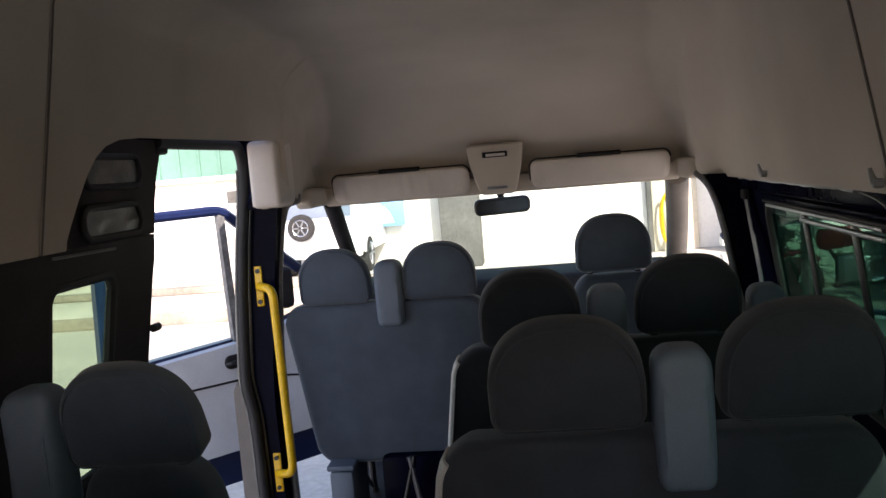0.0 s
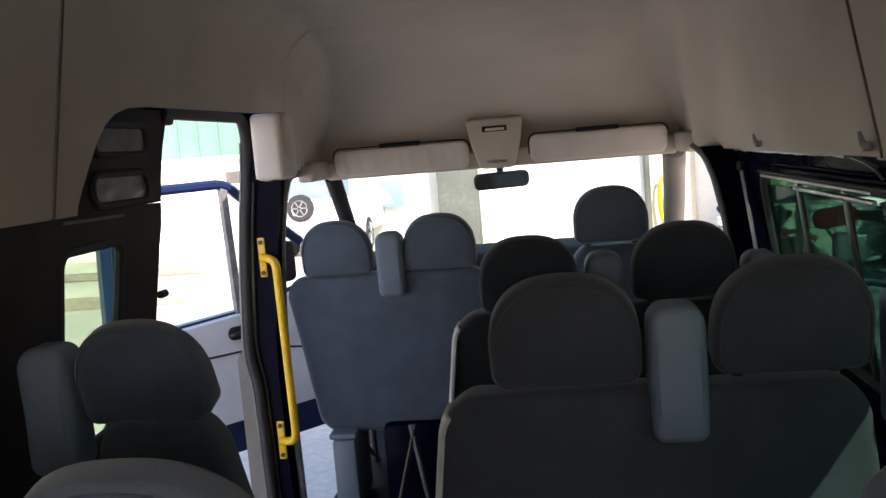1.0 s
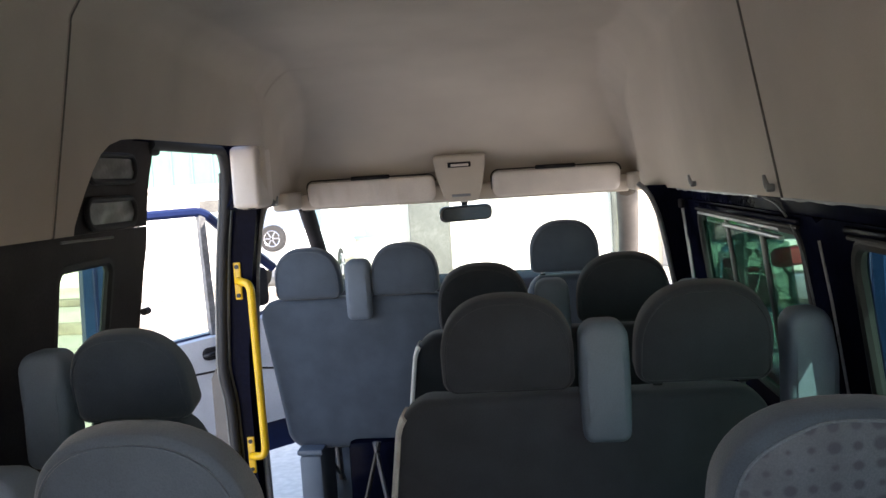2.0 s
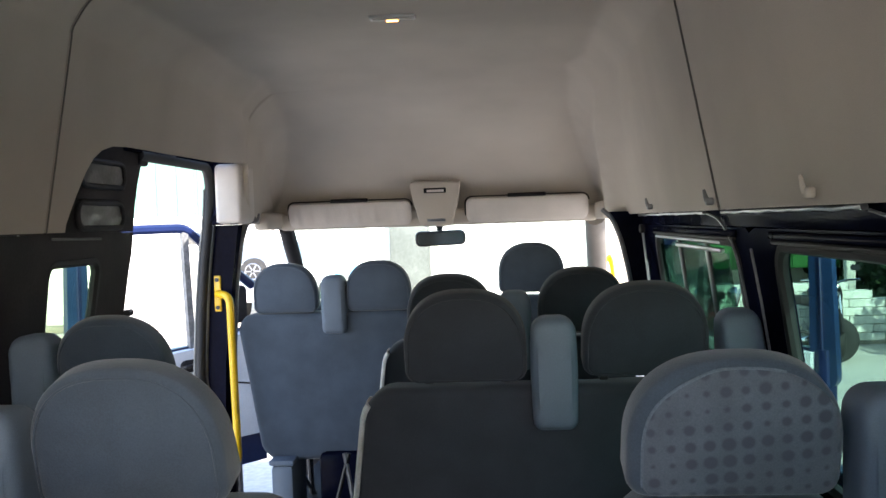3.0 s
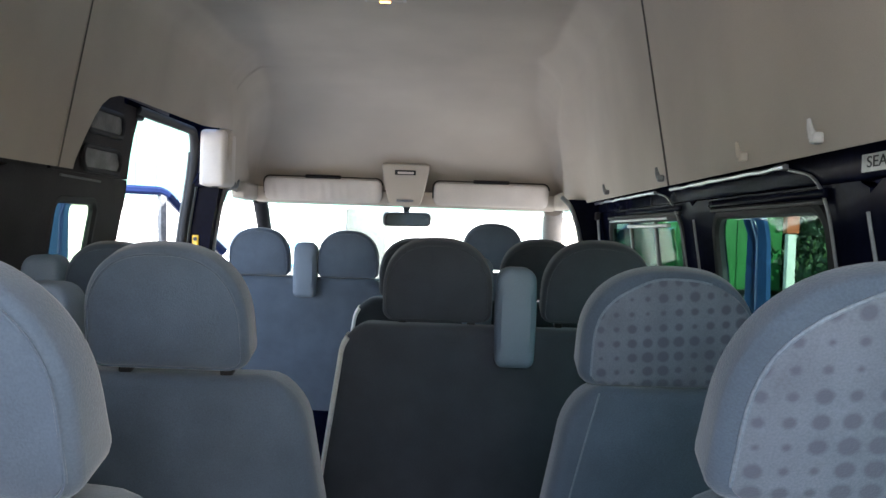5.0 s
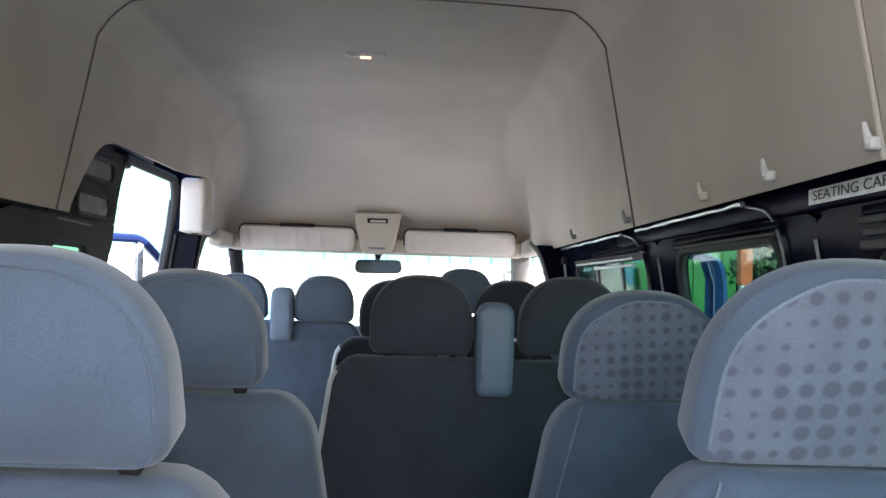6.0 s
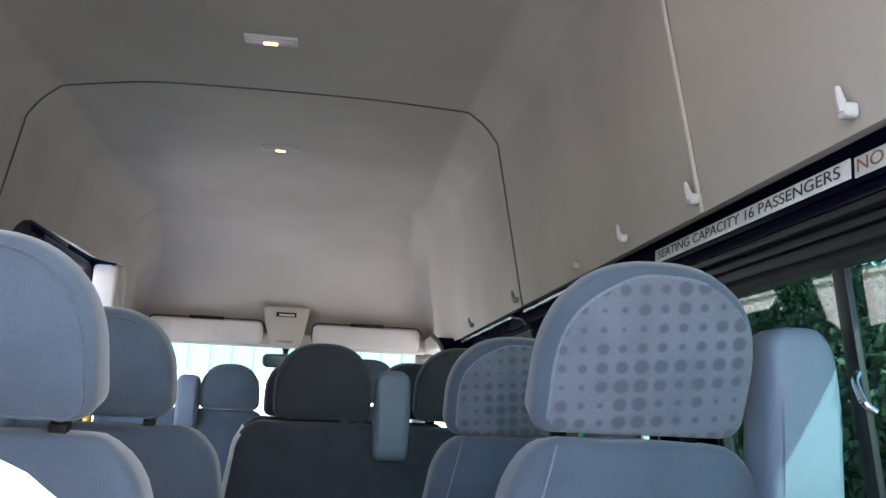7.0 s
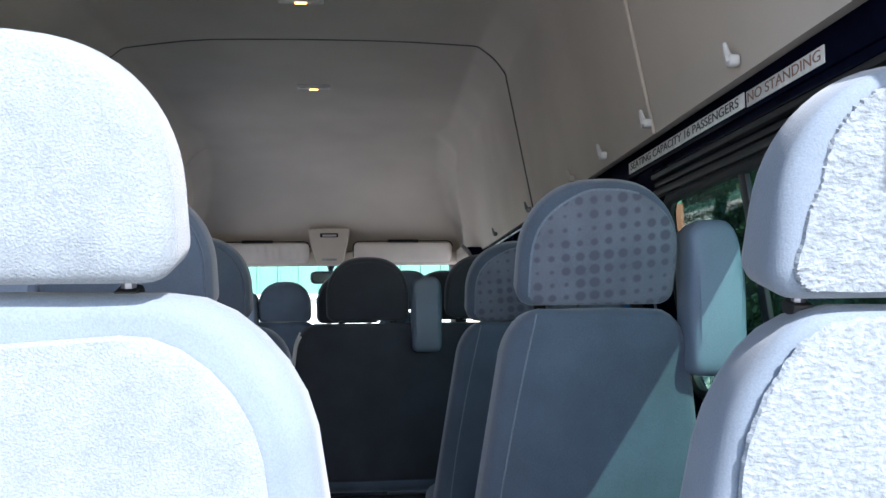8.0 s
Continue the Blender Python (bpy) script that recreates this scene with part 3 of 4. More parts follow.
structure("dashboard", box((-0.85, 4.62, 0.45), (0.85, 5.15, 0.90), 0.06, 4), DARK_TRIM, "dark dashboard under the windscreen", "dashboard")
structure("bulkhead", box((-0.9, 4.90, -0.3), (0.9, 5.25, 0.84), 0.03), DARK_TRIM, "dark metal bulkhead below the windscreen", "bulkhead")
structure("header", box((-0.80, 4.235, 1.338), (0.80, 4.37, 1.42), 0.014, 3), LINER, "pale trim along the top of the windscreen", "trim")

for s in (-1, 1):
    structure("trim", box((min(s * 0.79, s * 0.87), 3.98, 1.345), (max(s * 0.79, s * 0.87), 4.37, 1.43), 0.02, 3), LINER, "beige corner trim beside the windscreen header", "corner trim")

# B pillars
structure("pillar", slab([(0.775, 1.374), (0.800, 1.33), (0.827, 1.25), (0.848, 1.15), (0.872, 1.0), (0.895, 0.88), (0.93, 0.5), (0.94, 0.0), (1.03, 0.0), (1.02, 0.7), (0.95, 1.374)], 3.44, 3.58), INNER_PAINT, "dark blue painted door pillar", "door pillar")
structure("trim", tube(bend([(0.745, 3.47, 1.386), (0.785, 3.455, 1.345), (0.815, 3.44, 1.26), (0.838, 3.44, 1.15), (0.862, 3.44, 1.0), (0.892, 3.44, 0.85)], 0.03), 0.010, 8), EDGE, "grey edge strip round the driver's door opening", "edge strip")
structure("pillar", slab([(-0.995, -0.06), (-0.88, -0.06), (-0.890, 0.35), (-0.893, 0.60), (-0.885, 0.78), (-0.860, 0.95), (-0.842, 1.13), (-0.806, 1.374), (-0.93, 1.374), (-0.965, 1.13), (-0.995, 0.7)], 3.517, 3.605), INNER_PAINT, "dark blue painted door pillar with a grab handle", "door pillar")
structure("pillar_head", box((-0.925, 3.475, 1.376), (-0.80, 3.60, 1.66), 0.01), INNER_PAINT, "blue-black painted head of the door pillar", "door pillar")
structure("trim", box((-0.874, 3.42, 1.380), (-0.758, 3.63, 1.632), 0.022, 4), VISOR, "pale moulded trim at the head of the door pillar", "pillar trim")
seal = bend([(-0.905, 2.72, 1.622), (-0.905, 3.43, 1.622), (-0.908, 3.475, 1.54), (-0.925, 3.482, 1.38), (-0.950, 3.485, 1.22), (-0.972, 3.485, 1.0), (-0.992, 3.485, 0.70), (-0.968, 3.485, 0.58), (-0.955, 3.485, 0.0)], 0.06, 5)
structure("door_seal", tube(seal, 0.021, 10), RUBBER, "black rubber seal round the side door opening", "door seal")
structure("door_seal", tube([p + Vector((-0.022, -0.006, 0.0)) for p in seal[10:]], 0.006, 8), DULL_METAL, "grey outer lip beside the door seal", "door seal")
structure("door_seal", tube([p + Vector((0.021, 0.024, 0.006)) for p in seal[10:]], 0.005, 8), DULL_METAL, "grey inner lip beside the door seal", "door seal")
structure("trim", slab([(-1.040, -0.1), (-0.978, -0.1), (-0.985, 0.45), (-1.005, 0.66), (-1.020, 0.72), (-1.040, 0.68)], 3.475, 3.575), PILLAR_TRIM, "grey lower trim beside the door seal", "pillar trim")
structure("trim", tube(bend([(-0.755, 3.62, 1.395), (-0.795, 3.60, 1.385), (-0.820, 3.59, 1.30), (-0.850, 3.59, 1.10), (-0.872, 3.59, 0.80), (-0.872, 3.59, 0.55), (-0.865, 3.59, 0.05)], 0.05), 0.015, 8), EDGE, "grey edge strip on the door pillar", "edge strip")

structure("door_header", box((-0.975, 2.60, 1.628), (-0.89, 3.64, 1.72), 0.006), INNER_PAINT, "blue-black metal header over the side door opening", "door header")

# open front doors, hinged at the front pillars
def front_door(side, angle, grow, name, label):
    door = thing(name, pose(side * 0.95, 4.35, 0.0, 0, 0, side * angle), label, "vehicle door", "front doors")

    def leaf(kind, bm, mat, note="", smooth=True):
        for v in bm.verts:
            v.co.x *= -side * grow
        if side > 0:
            bmesh.ops.reverse_faces(bm, faces=bm.faces)
        return part(kind, bm, mat, door, note, smooth=smooth)

    rim = [(0.05, 1.06), (0.31, 1.268), (0.425, 1.368), (0.90, 1.365), (0.968, 1.30), (0.985, 0.80)]
    leaf("window_frame", tube(bend([(d, 0.0, z) for d, z in rim], 0.05), 0.024, 8), PAINT, "dark blue window frame")
    leaf("divider", slab([(0.400, 0.75), (0.432, 0.75), (0.452, 1.36), (0.420, 1.36)], -0.016, 0.016), EDGE, "grey quarter-light upright")
    leaf("panel", slab([(0.04, 0.86), (0.30, 0.785), (0.95, 0.745), (0.955, 0.36), (0.80, 0.30), (0.05, 0.30)], 0.0, 0.055), DOOR_CARD, "grey moulded door lining")
    leaf("outer_panel", slab([(0.0, 0.87), (0.30, 0.795), (1.01, 0.755), (1.01, 0.20), (0.85, 0.14), (0.0, 0.14)], -0.05, -0.001), PAINT, "dark blue outer door panel")
    leaf("edge", box((0.97, -0.05, 0.22), (1.012, 0.04, 0.76), 0.008), PAINT, "dark blue door edge")
    flange = [(p.x, p.y) for p in bend([(0.935, 1.25, 0), (0.930, 0.60, 0), (1.045, 0.60, 0), (1.025, 1.24, 0), (1.0, 1.345, 0), (0.90, 1.375, 0), (0.90, 1.345, 0), (0.935, 1.25, 0)], 0.05, 4)[:-1]]
    leaf("frame_flange", slab(flange, -0.022, 0.020), LIT_BLUE_PAINT, "broad rear upright of the window frame")
    leaf("flange_fold", tube([(0.985, 0.022, 0.62), (0.978, 0.022, 1.22), (0.945, 0.022, 1.32)], 0.006, 6), PAINT)
    bm = pad(rounded(0.13, 0.06, 0.028, 4), 0.02, 0.006, 0.001)
    bmesh.ops.translate(bm, verts=bm.verts, vec=(0.45, 0.06, 0.70))
    leaf("handle_bowl", bm, DARK_TRIM, "dark door pull")
    leaf("handle", tube(bend([(0.40, 0.066, 0.70), (0.43, 0.085, 0.707), (0.50, 0.085, 0.70), (0.51, 0.066, 0.695)], 0.015), 0.009, 8), BLACK_STEEL)
    leaf("lining_crease", tube([(0.10, 0.056, 0.56), (0.35, 0.056, 0.61), (0.93, 0.056, 0.62)], 0.005, 6), DARK_TRIM)
    return door


passenger = front_door(-1, 130.0, 1.0, "passenger_door", "open dark blue front passenger door with grey lining")
part("door_mirror", box((0.02, -0.20, 0.86), (0.20, -0.08, 1.06), 0.03, 3), DARK_TRIM, passenger, "black door mirror housing")
driver = front_door(1, 135.0, 1.05, "driver_door", "open dark blue driver's door with a broad window frame")

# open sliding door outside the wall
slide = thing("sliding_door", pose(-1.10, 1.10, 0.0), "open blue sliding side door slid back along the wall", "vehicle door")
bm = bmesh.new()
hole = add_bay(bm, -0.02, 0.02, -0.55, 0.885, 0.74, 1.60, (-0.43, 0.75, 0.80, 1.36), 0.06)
part("panel", bm, LIT_BLUE_PAINT, slide)
part("lower_panel", box((-0.022, -0.55, -0.35), (0.022, 0.875, 0.739), 0.01), PAINT, slide)
part("window_frame", tube([(0.0, y, z) for y, z in hole], 0.014, 8, True), RUBBER, slide)

# ---- rear: header, sill and open doors ----
structure("wall_rear", box((-0.93, -1.10, 1.72), (0.93, -1.03, 2.06), 0.03), PAINT, "dark blue header over the open rear doors", "rear header")
structure("wall_rear", box((-0.97, -1.10, -0.30), (0.97, -1.03, -0.062), 0.02), PAINT, "dark blue sill under the open rear doors", "rear sill")
# ---- seats ----
def arc_panel(outline, y, inset, bulge, fuzz=0.0):
    """A thin cloth panel inside an outline, with a frayed rim if fuzz is given."""
    mid = Vector((sum(p[0] for p in outline) / len(outline), sum(p[1] for p in outline) / len(outline)))
    bm = bmesh.new()
    rings = []
    if fuzz:
        outline = [tuple(Vector(a).lerp(Vector(b), i / 6)) for a, b in zip(outline, outline[1:] + outline[:1]) for i in range(6)]
    for f, dy in ((1.0, 0.004), (0.985, 0.0), (0.93, -bulge * 0.2), (0.82, -bulge * 0.45), (0.7, -bulge * 0.6), (0.5, -bulge * 0.85), (0.3, -bulge)):
        frayed = fuzz if f > 0.95 else 0.0
        ring = []
        for p in outline:
            d = Vector(p) - mid
            edge = inset * (1 - 0.75 * abs(d.y) / d.length) if fuzz else inset
            q = mid + d * (1 - (edge + frayed * random.uniform(-1.4, 1.4)) / d.length) * f
            ring.append(bm.verts.new((q.x, y + dy - random.uniform(0, frayed), q.y)))
        rings.append(ring)
    return close_rings(bm, rings, (mid.x, y - bulge, mid.y))


def close_rings(bm, rings, tip):
    n = len(rings[0])
    for one, two in zip(rings, rings[1:]):
        for j in range(n):
            bm.faces.new((one[j], one[(j + 1) % n], two[(j + 1) % n], two[j]))
    c = bm.verts.new(tip)
    for j in range(n):
        bm.faces.new((rings[-1][j], rings[-1][(j + 1) % n], c))
    bmesh.ops.recalc_face_normals(bm, faces=bm.faces)
    return bm


def wrap_edge(p, w, h):
    """Edge of the dotted cloth: a bolster is left free on one side and along the top, the cloth wraps round the other side."""
    x, z = p
    x += 0.020 * smooth_step(0.0, 0.6, -2 * x / w) - 0.004 * smooth_step(0.3, 0.9, 2 * x / w)
    z += 0.004 * smooth_step(0.7, 1.0, -2 * z / h) - 0.011 * smooth_step(0.1, 0.9, 2 * z / h)
    return Vector((x, z))


def wrapped_panel(edge, front):
    """Cloth panel that follows the rolled edge of a headrest; front(x, z) gives the pad's face."""
    bm = bmesh.new()
    rings = []
    for f in (1.0, 0.985, 0.96, 0.93, 0.89, 0.84, 0.77, 0.68, 0.56, 0.42, 0.25, 0.1):
        ring = []
        for p in edge:
            q = p * f
            ring.append(bm.verts.new((q.x, front(q.x, q.y) - (0.0002 if f == 1.0 else 0.0025), q.y)))
        rings.append(ring)
    return close_rings(bm, rings, (0, front(0, 0) - 0.0025, 0))


LEAN = 0.22


def headrest(seat, x, z, w=0.288, h=0.219, y=0.0, panel=None, tilt=0.0, inset=0.013, cloth=None, thick=1.0):
    """Half-round headrest with its base at z, on two short posts."""
    outline = dome_outline(w, h)
    bm = pad(outline, 0.115, 0.026, 0.006)
    for v in bm.verts:  # a wedge: thinner towards the top
        f = min(1, max(0, v.co.z / h + 0.5))
        v.co.y = -0.0575 + (v.co.y + 0.0575) * (0.83 - 0.38 * f) * thick
    skin = BVHTree.FromBMesh(bm)

    def front(a, b):
        return skin.ray_cast(Vector((a, -1, b)), Vector((0, 1, 0)))[0].y

    ob = part("headrest", bm, cloth or FABRIC, seat, at=pose(x, y - h / 2 * math.sin(radians(tilt)), z + h / 2 * math.cos(radians(tilt)), tilt))
    if panel is FABRIC_DOTS:
        edge = [wrap_edge(p, w, h) for p in outline]
        part("cloth_panel", wrapped_panel(edge, front), panel, ob, "dotted cloth panel")
        rim = [(q.x, front(q.x, q.y) - 0.001, q.y) for q in edge if q.x < 0.22 * w and q.y > -0.40 * h]
        part("piping", tube(rim, 0.0022, 6), FABRIC_LIGHT, ob, "pale piping beside the dotted cloth")
    elif panel:
        part("cloth_panel", arc_panel(outline, -0.0600, inset, 0.004, 0.0011), panel, ob, "tufted faded cloth panel")
    elif cloth is not FLEECE:
        rim = [Vector(p) * (1 - (inset - 0.002) / Vector(p).length) for p in outline]
        part("piping", tube([(q.x, -0.0575, q.y) for q in rim], 0.0020, 6, True), cloth or FABRIC, ob)
    for s in (-1, 1):
        part("post", tube([(s * w * 0.32, 0, -h / 2 - 0.05), (s * w * 0.32, 0, -h / 2 + 0.03)], 0.007, 8), METAL, ob, "metal headrest post")
        part("post_collar", box((s * w * 0.32 - 0.011, -0.014, -h / 2 - 0.026), (s * w * 0.32 + 0.011, 0.014, -h / 2 - 0.012), 0.004), RUBBER, ob)
    return ob


def belt_cover(seat, x, z0, z1, w=0.108, y=-0.035, deep=0.10):
    """Padded upright case of a seat belt's reel."""
    outline = []
    ring = rounded(w, z1 - z0, 0.022, 5, 0.036)
    for (a, c), (d, e) in zip(ring, ring[1:] + ring[:1]):
        steps = max(1, int(math.hypot(d - a, e - c) / 0.03))
        outline += [(a + (d - a) * i / steps, c + (e - c) * i / steps) for i in range(steps)]
    if x > 0.7:  # by the wall: the outer edge leans in at the top
        outline = [(a * (1 - 0.34 * max(0.0, (c / (z1 - z0) + 0.5 - 0.60) / 0.40) - 0.10 * max(0.0, 0.1 - c / (z1 - z0))) if a > 0 else a * 0.95, c) for a, c in outline]
    else:
        outline = [(a * (0.84 + 0.16 * math.sin(math.pi * (0.2 + 0.6 * (c / (z1 - z0) + 0.5)))), c) for a, c in outline]
    ob = part("belt_cover", pad(outline, deep, 0.024, 0.004, 0.02), COVER, seat, "blue-grey moulded belt cover", at=pose(x, y, (z0 + z1) / 2))
    return ob


def seat_back(seat, x0, x1, z0=0.40, z1=0.985, taper=0.085, panel=None, mat=None, foot=0.0, piped=False):
    w, h = x1 - x0, z1 - z0
    out = []
    for x, z in rounded(w, h, 0.07, 6, 0.125 if panel else 0.075):
        f = (z + h / 2) / h
        out.append((x * (1 - taper / w * f ** 1.5 * 2 - foot / w * 2 * max(0.0, 1 - f / 0.4)), z))
    fine = []
    for (a, b), (c, d) in zip(out, out[1:] + out[:1]):
        steps = max(1, int(math.hypot(c - a, d - b) / 0.06))
        fine += [(a + (c - a) * i / steps, b + (d - b) * i / steps) for i in range(steps)]
    bm = pad(fine, 0.11, 0.03, 0.008, LEAN, 0.004)
    for v in bm.verts:  # puckered cloth along the upper edge
        near = max(0.0, 1 - (h / 2 - v.co.z) / 0.05)
        v.co.z += 0.004 * near * noise.noise(Vector((v.co.x * 34, v.co.y * 30, x0)))
        v.co.y += 0.003 * near * noise.noise(Vector((v.co.x * 26, 3.0, x1)))
    ob = part("backrest", bm, mat or FABRIC, seat, at=pose((x0 + x1) / 2, LEAN * h / 2, (z0 + z1) / 2))
    if piped:
        rim = []
        for z in np.linspace(-0.5, 0.485, 24) * h:
            f = z / h + 0.5
            rim.append((-w / 2 * (1 - taper / w * f ** 1.5 * 2) + 0.042, -0.0590 - LEAN * z + 0.05 * max(0.0, f - 0.955), z))
        part("piping", tube(rim, 0.0018, 6), FABRIC_LIGHT, ob, "pale seam down the backrest")
    return ob, fine


def cushion_and_legs(seat, x0, x1):
    """Seat cushion on a steel frame with splayed legs."""
    part("cushion", box((x0 + 0.01, 0.08, 0.36), (x1 - 0.01, 0.56, 0.47), 0.045, 4), FABRIC, seat)
    for y in (0.12, 0.50):
        part("seat_rail", tube([(x0 + 0.04, y, 0.335), (x1 - 0.04, y, 0.335)], 0.017, 8), BLACK_STEEL, seat, "black tubular seat rail")
    for x in (x0 + 0.10, x1 - 0.10):
        for y0, y1 in ((0.12, 0.06), (0.50, 0.54)):
            part("leg", tube([(x, y0, 0.335), (x, y1, 0.02), (x, y1 + 0.04, 0.012)], 0.015, 8), BLACK_STEEL, seat)
        part("brace", tube([(x, 0.14, 0.32), (x, 0.50, 0.06)], 0.010, 6), BLACK_STEEL, seat)


def bench(y, x0, x1, heads, covers, label, panel=None, back_panel=None, fray=0.0012, head_cloth=None, z1=0.985, head_z=0.985, edge=False, tilt=15.4, high=0.219, head_y=0.0, inset=0.013, cloth=None, group="passenger seats", foot=0.0, wide=0.288, low=0.40, taper=0.085, thick=1.0):
    seat = thing("minibus_seat", pose(0, y, 0), label, "seat", group)
    back, outline = seat_back(seat, x0, x1, low, z1, taper, back_panel, cloth, foot, panel is FABRIC_DOTS)
    if edge:
        w = x1 - x0
        bm = bmesh.new()
        rows = []
        tall = z1 - 0.40
        for p in [p for p in outline if p[0] < -w / 2 + 0.05 + 0.085 * max(0.0, p[1] / tall + 0.5) ** 1.5 and -0.27 < p[1] < tall * 0.44]:
            ring = []
            for dy, out in ((-0.060, -0.011), (-0.057, -0.003), (-0.040, 0.004), (0.0, 0.006), (0.035, 0.005), (0.045, 0.001), (0.045, -0.012)):
                d = Vector(p).normalized()
                ring.append(bm.verts.new((p[0] + d.x * out, dy - LEAN * p[1], p[1] + d.y * out)))
            rows.append(ring)
        for one, two in zip(rows, rows[1:]):
            for k in range(7):
                bm.faces.new((one[k], one[(k + 1) % 7], two[(k + 1) % 7], two[k]))
        bm.faces.new(rows[0])
        bm.faces.new(rows[-1])
        bmesh.ops.recalc_face_normals(bm, faces=bm.faces)
        part("side_panel", bm, PALE_EDGE, back, "pale side panel of the backrest")
    if back_panel:
        bm = arc_panel(outline, -0.062, 0.048, 0.006, fray)
        for v in bm.verts:
            v.co.y -= LEAN * v.co.z
        part("cloth_panel", bm, back_panel, back, "faded woven cloth panel")
    for x, *own in heads:
        headrest(seat, x, own[0] if own else head_z, w=wide, y=head_y, h=high, panel=panel, tilt=tilt, inset=inset, cloth=head_cloth or cloth, thick=thick)
    for x, a, b in covers:
        belt_cover(seat, x, a, b)
    cushion_and_legs(seat, x0 + foot, x1 - foot)
    return seat


DOUBLE = "grey cloth double seat with round headrests, seen from behind"
DOUBLE_DARK = "charcoal cloth double seat with a pale side edge and round headrests"
SINGLE = "grey cloth single seat with a round headrest"
TURNED = "grey cloth single seat, headrest showing its dotted side"
# front row
bench(3.59, -0.862, -0.01, ((-0.618,), (-0.211,)), ((-0.405, 0.89, 1.143),), "grey cloth double front passenger seat, seen from behind", head_z=0.990, high=0.217, tilt=8, foot=0.095, wide=0.280, low=0.30, taper=0.03, group="front seats")
bench(3.59, 0.22, 0.68, ((0.447,),), (), "grey cloth driver's seat with a round headrest", head_z=1.049, high=0.213, tilt=8, z1=1.03, wide=0.280, group="front seats")
crate = thing("storage_box", pose(-0.64, 3.62, 0.0), "blue-grey plastic box under the front bench", "box")
part("body", box((-0.09, -0.02, 0.0), (0.01, 0.26, 0.30), 0.02), COVER, crate)
part("lid", box((-0.096, -0.026, 0.301), (0.016, 0.266, 0.325), 0.008), COVER, crate)
carrier = thing("jack_carrier", pose(-0.25, 3.58, 0.0), "black steel carrier with rods under the front bench", "tool carrier")
part("case", box((-0.27, 0.05, 0.0), (0.26, 0.42, 0.345), 0.03), INNER_PAINT, carrier)
for x, lean in ((-0.22, 0.10), (-0.08, -0.06), (0.02, 0.05), (0.16, -0.08)):
    part("rod", tube([(x, -0.03, 0.0), (x + lean, -0.01, 0.36)], 0.010, 8), METAL if x == -0.08 else BLACK_STEEL, carrier)
# rows behind the door
bench(2.68, -0.145, 0.815, ((0.153, 0.983), (0.580, 0.993)), ((0.364, 0.865, 1.125), (0.79, 0.865, 1.10)), DOUBLE_DARK, edge=True, z1=0.97, wide=0.280, cloth=CHARCOAL)
bench(1.84, -0.083, 0.87, ((0.239, 0.988), (0.657, 0.995)), ((0.445, 0.866, 1.129), (0.872, 0.865, 1.135)), DOUBLE_DARK, edge=True, head_y=0.018, z1=0.968, high=0.225, cloth=CHARCOAL)
bench(1.84, -0.80, -0.40, ((-0.613,),), ((-0.80, 0.85, 1.118),), SINGLE, head_z=0.955, head_y=0.025, z1=0.952, wide=0.274)
bench(0.975, -0.86, 0.11, ((-0.575,), (-0.182,)), ((-0.40, 0.845, 1.11),), DOUBLE, head_z=0.987, z1=0.963, head_y=-0.026, wide=0.270, high=0.212)
bench(0.970, 0.405, 0.875, ((0.640,),), ((0.848, 0.865, 1.118),), TURNED, FABRIC_DOTS, head_z=0.980, z1=0.968, head_y=0.017, high=0.206)
bench(0.234, -0.80, 0.11, ((-0.551,), (-0.155,)), ((-0.345, 0.865, 1.13),), DOUBLE, head_z=0.994, z1=0.970, head_y=-0.026, high=0.215)
bench(0.249, 0.415, 0.895, ((0.650,),), ((0.862, 0.865, 1.142),), TURNED, FABRIC_DOTS, head_z=1.013, z1=0.987, head_y=0.012, tilt=25, high=0.230, wide=0.284, thick=0.7)
bench(-0.555, -0.665, 0.26, ((-0.444,), (-0.051,)), ((-0.245, 0.865, 1.13),), "faded grey cloth double seat in sunlight at the rear", None, FLEECE, 0.0, FLEECE, head_z=1.011, z1=0.995, high=0.204, head_y=-0.022, inset=0.024, cloth=REAR_CLOTH)
bench(-0.555, 0.505, 0.95, ((0.745,),), (), "faded grey cloth single seat in sunlight at the rear", TUFTED, TUFTED, head_z=0.992, z1=0.975, high=0.208, head_y=0.0, inset=0.03, cloth=REAR_CLOTH)


# ---- roof fittings ----
def pleated_pad(w, h, thick, r, pleat):
    """A flat padded board with rounded corners and upright pleats in its cover."""
    bm = bmesh.new()
    rings = []
    for k in range(73):
        x = w / 2 * math.sin(math.pi * (k / 72 - 0.5)) * 0.4 + w * (k / 72 - 0.5) * 0.6
        over = max(0.0, abs(x) - (w / 2 - r))
        tall = h / 2 - r + math.sqrt(max(1e-6, r * r - over * over))
        slim = thick / 2 * (1 - 0.75 * (over / r) ** 3)
        ring = []
        for j in range(20):
            c, d = math.cos(2 * math.pi * j / 20), math.sin(2 * math.pi * j / 20)
            z = tall * math.copysign(abs(d) ** 0.6, d)
            fold = pleat * noise.noise(Vector((x * 34 + 0.25 * z * 10, 0.5, z * 2.0))) * (1 - abs(z) / tall) ** 0.5
            ring.append(bm.verts.new((x, -slim * math.copysign(abs(c) ** 0.5, c) + fold, z)))
        rings.append(ring)
    for one, two in zip(rings, rings[1:]):
        for j in range(20):
            bm.faces.new((one[j], one[(j + 1) % 20], two[(j + 1) % 20], two[j]))
    bm.faces.new(rings[0])
    bm.faces.new(rings[-1])
    bmesh.ops.recalc_face_normals(bm, faces=bm.faces)
    return bm


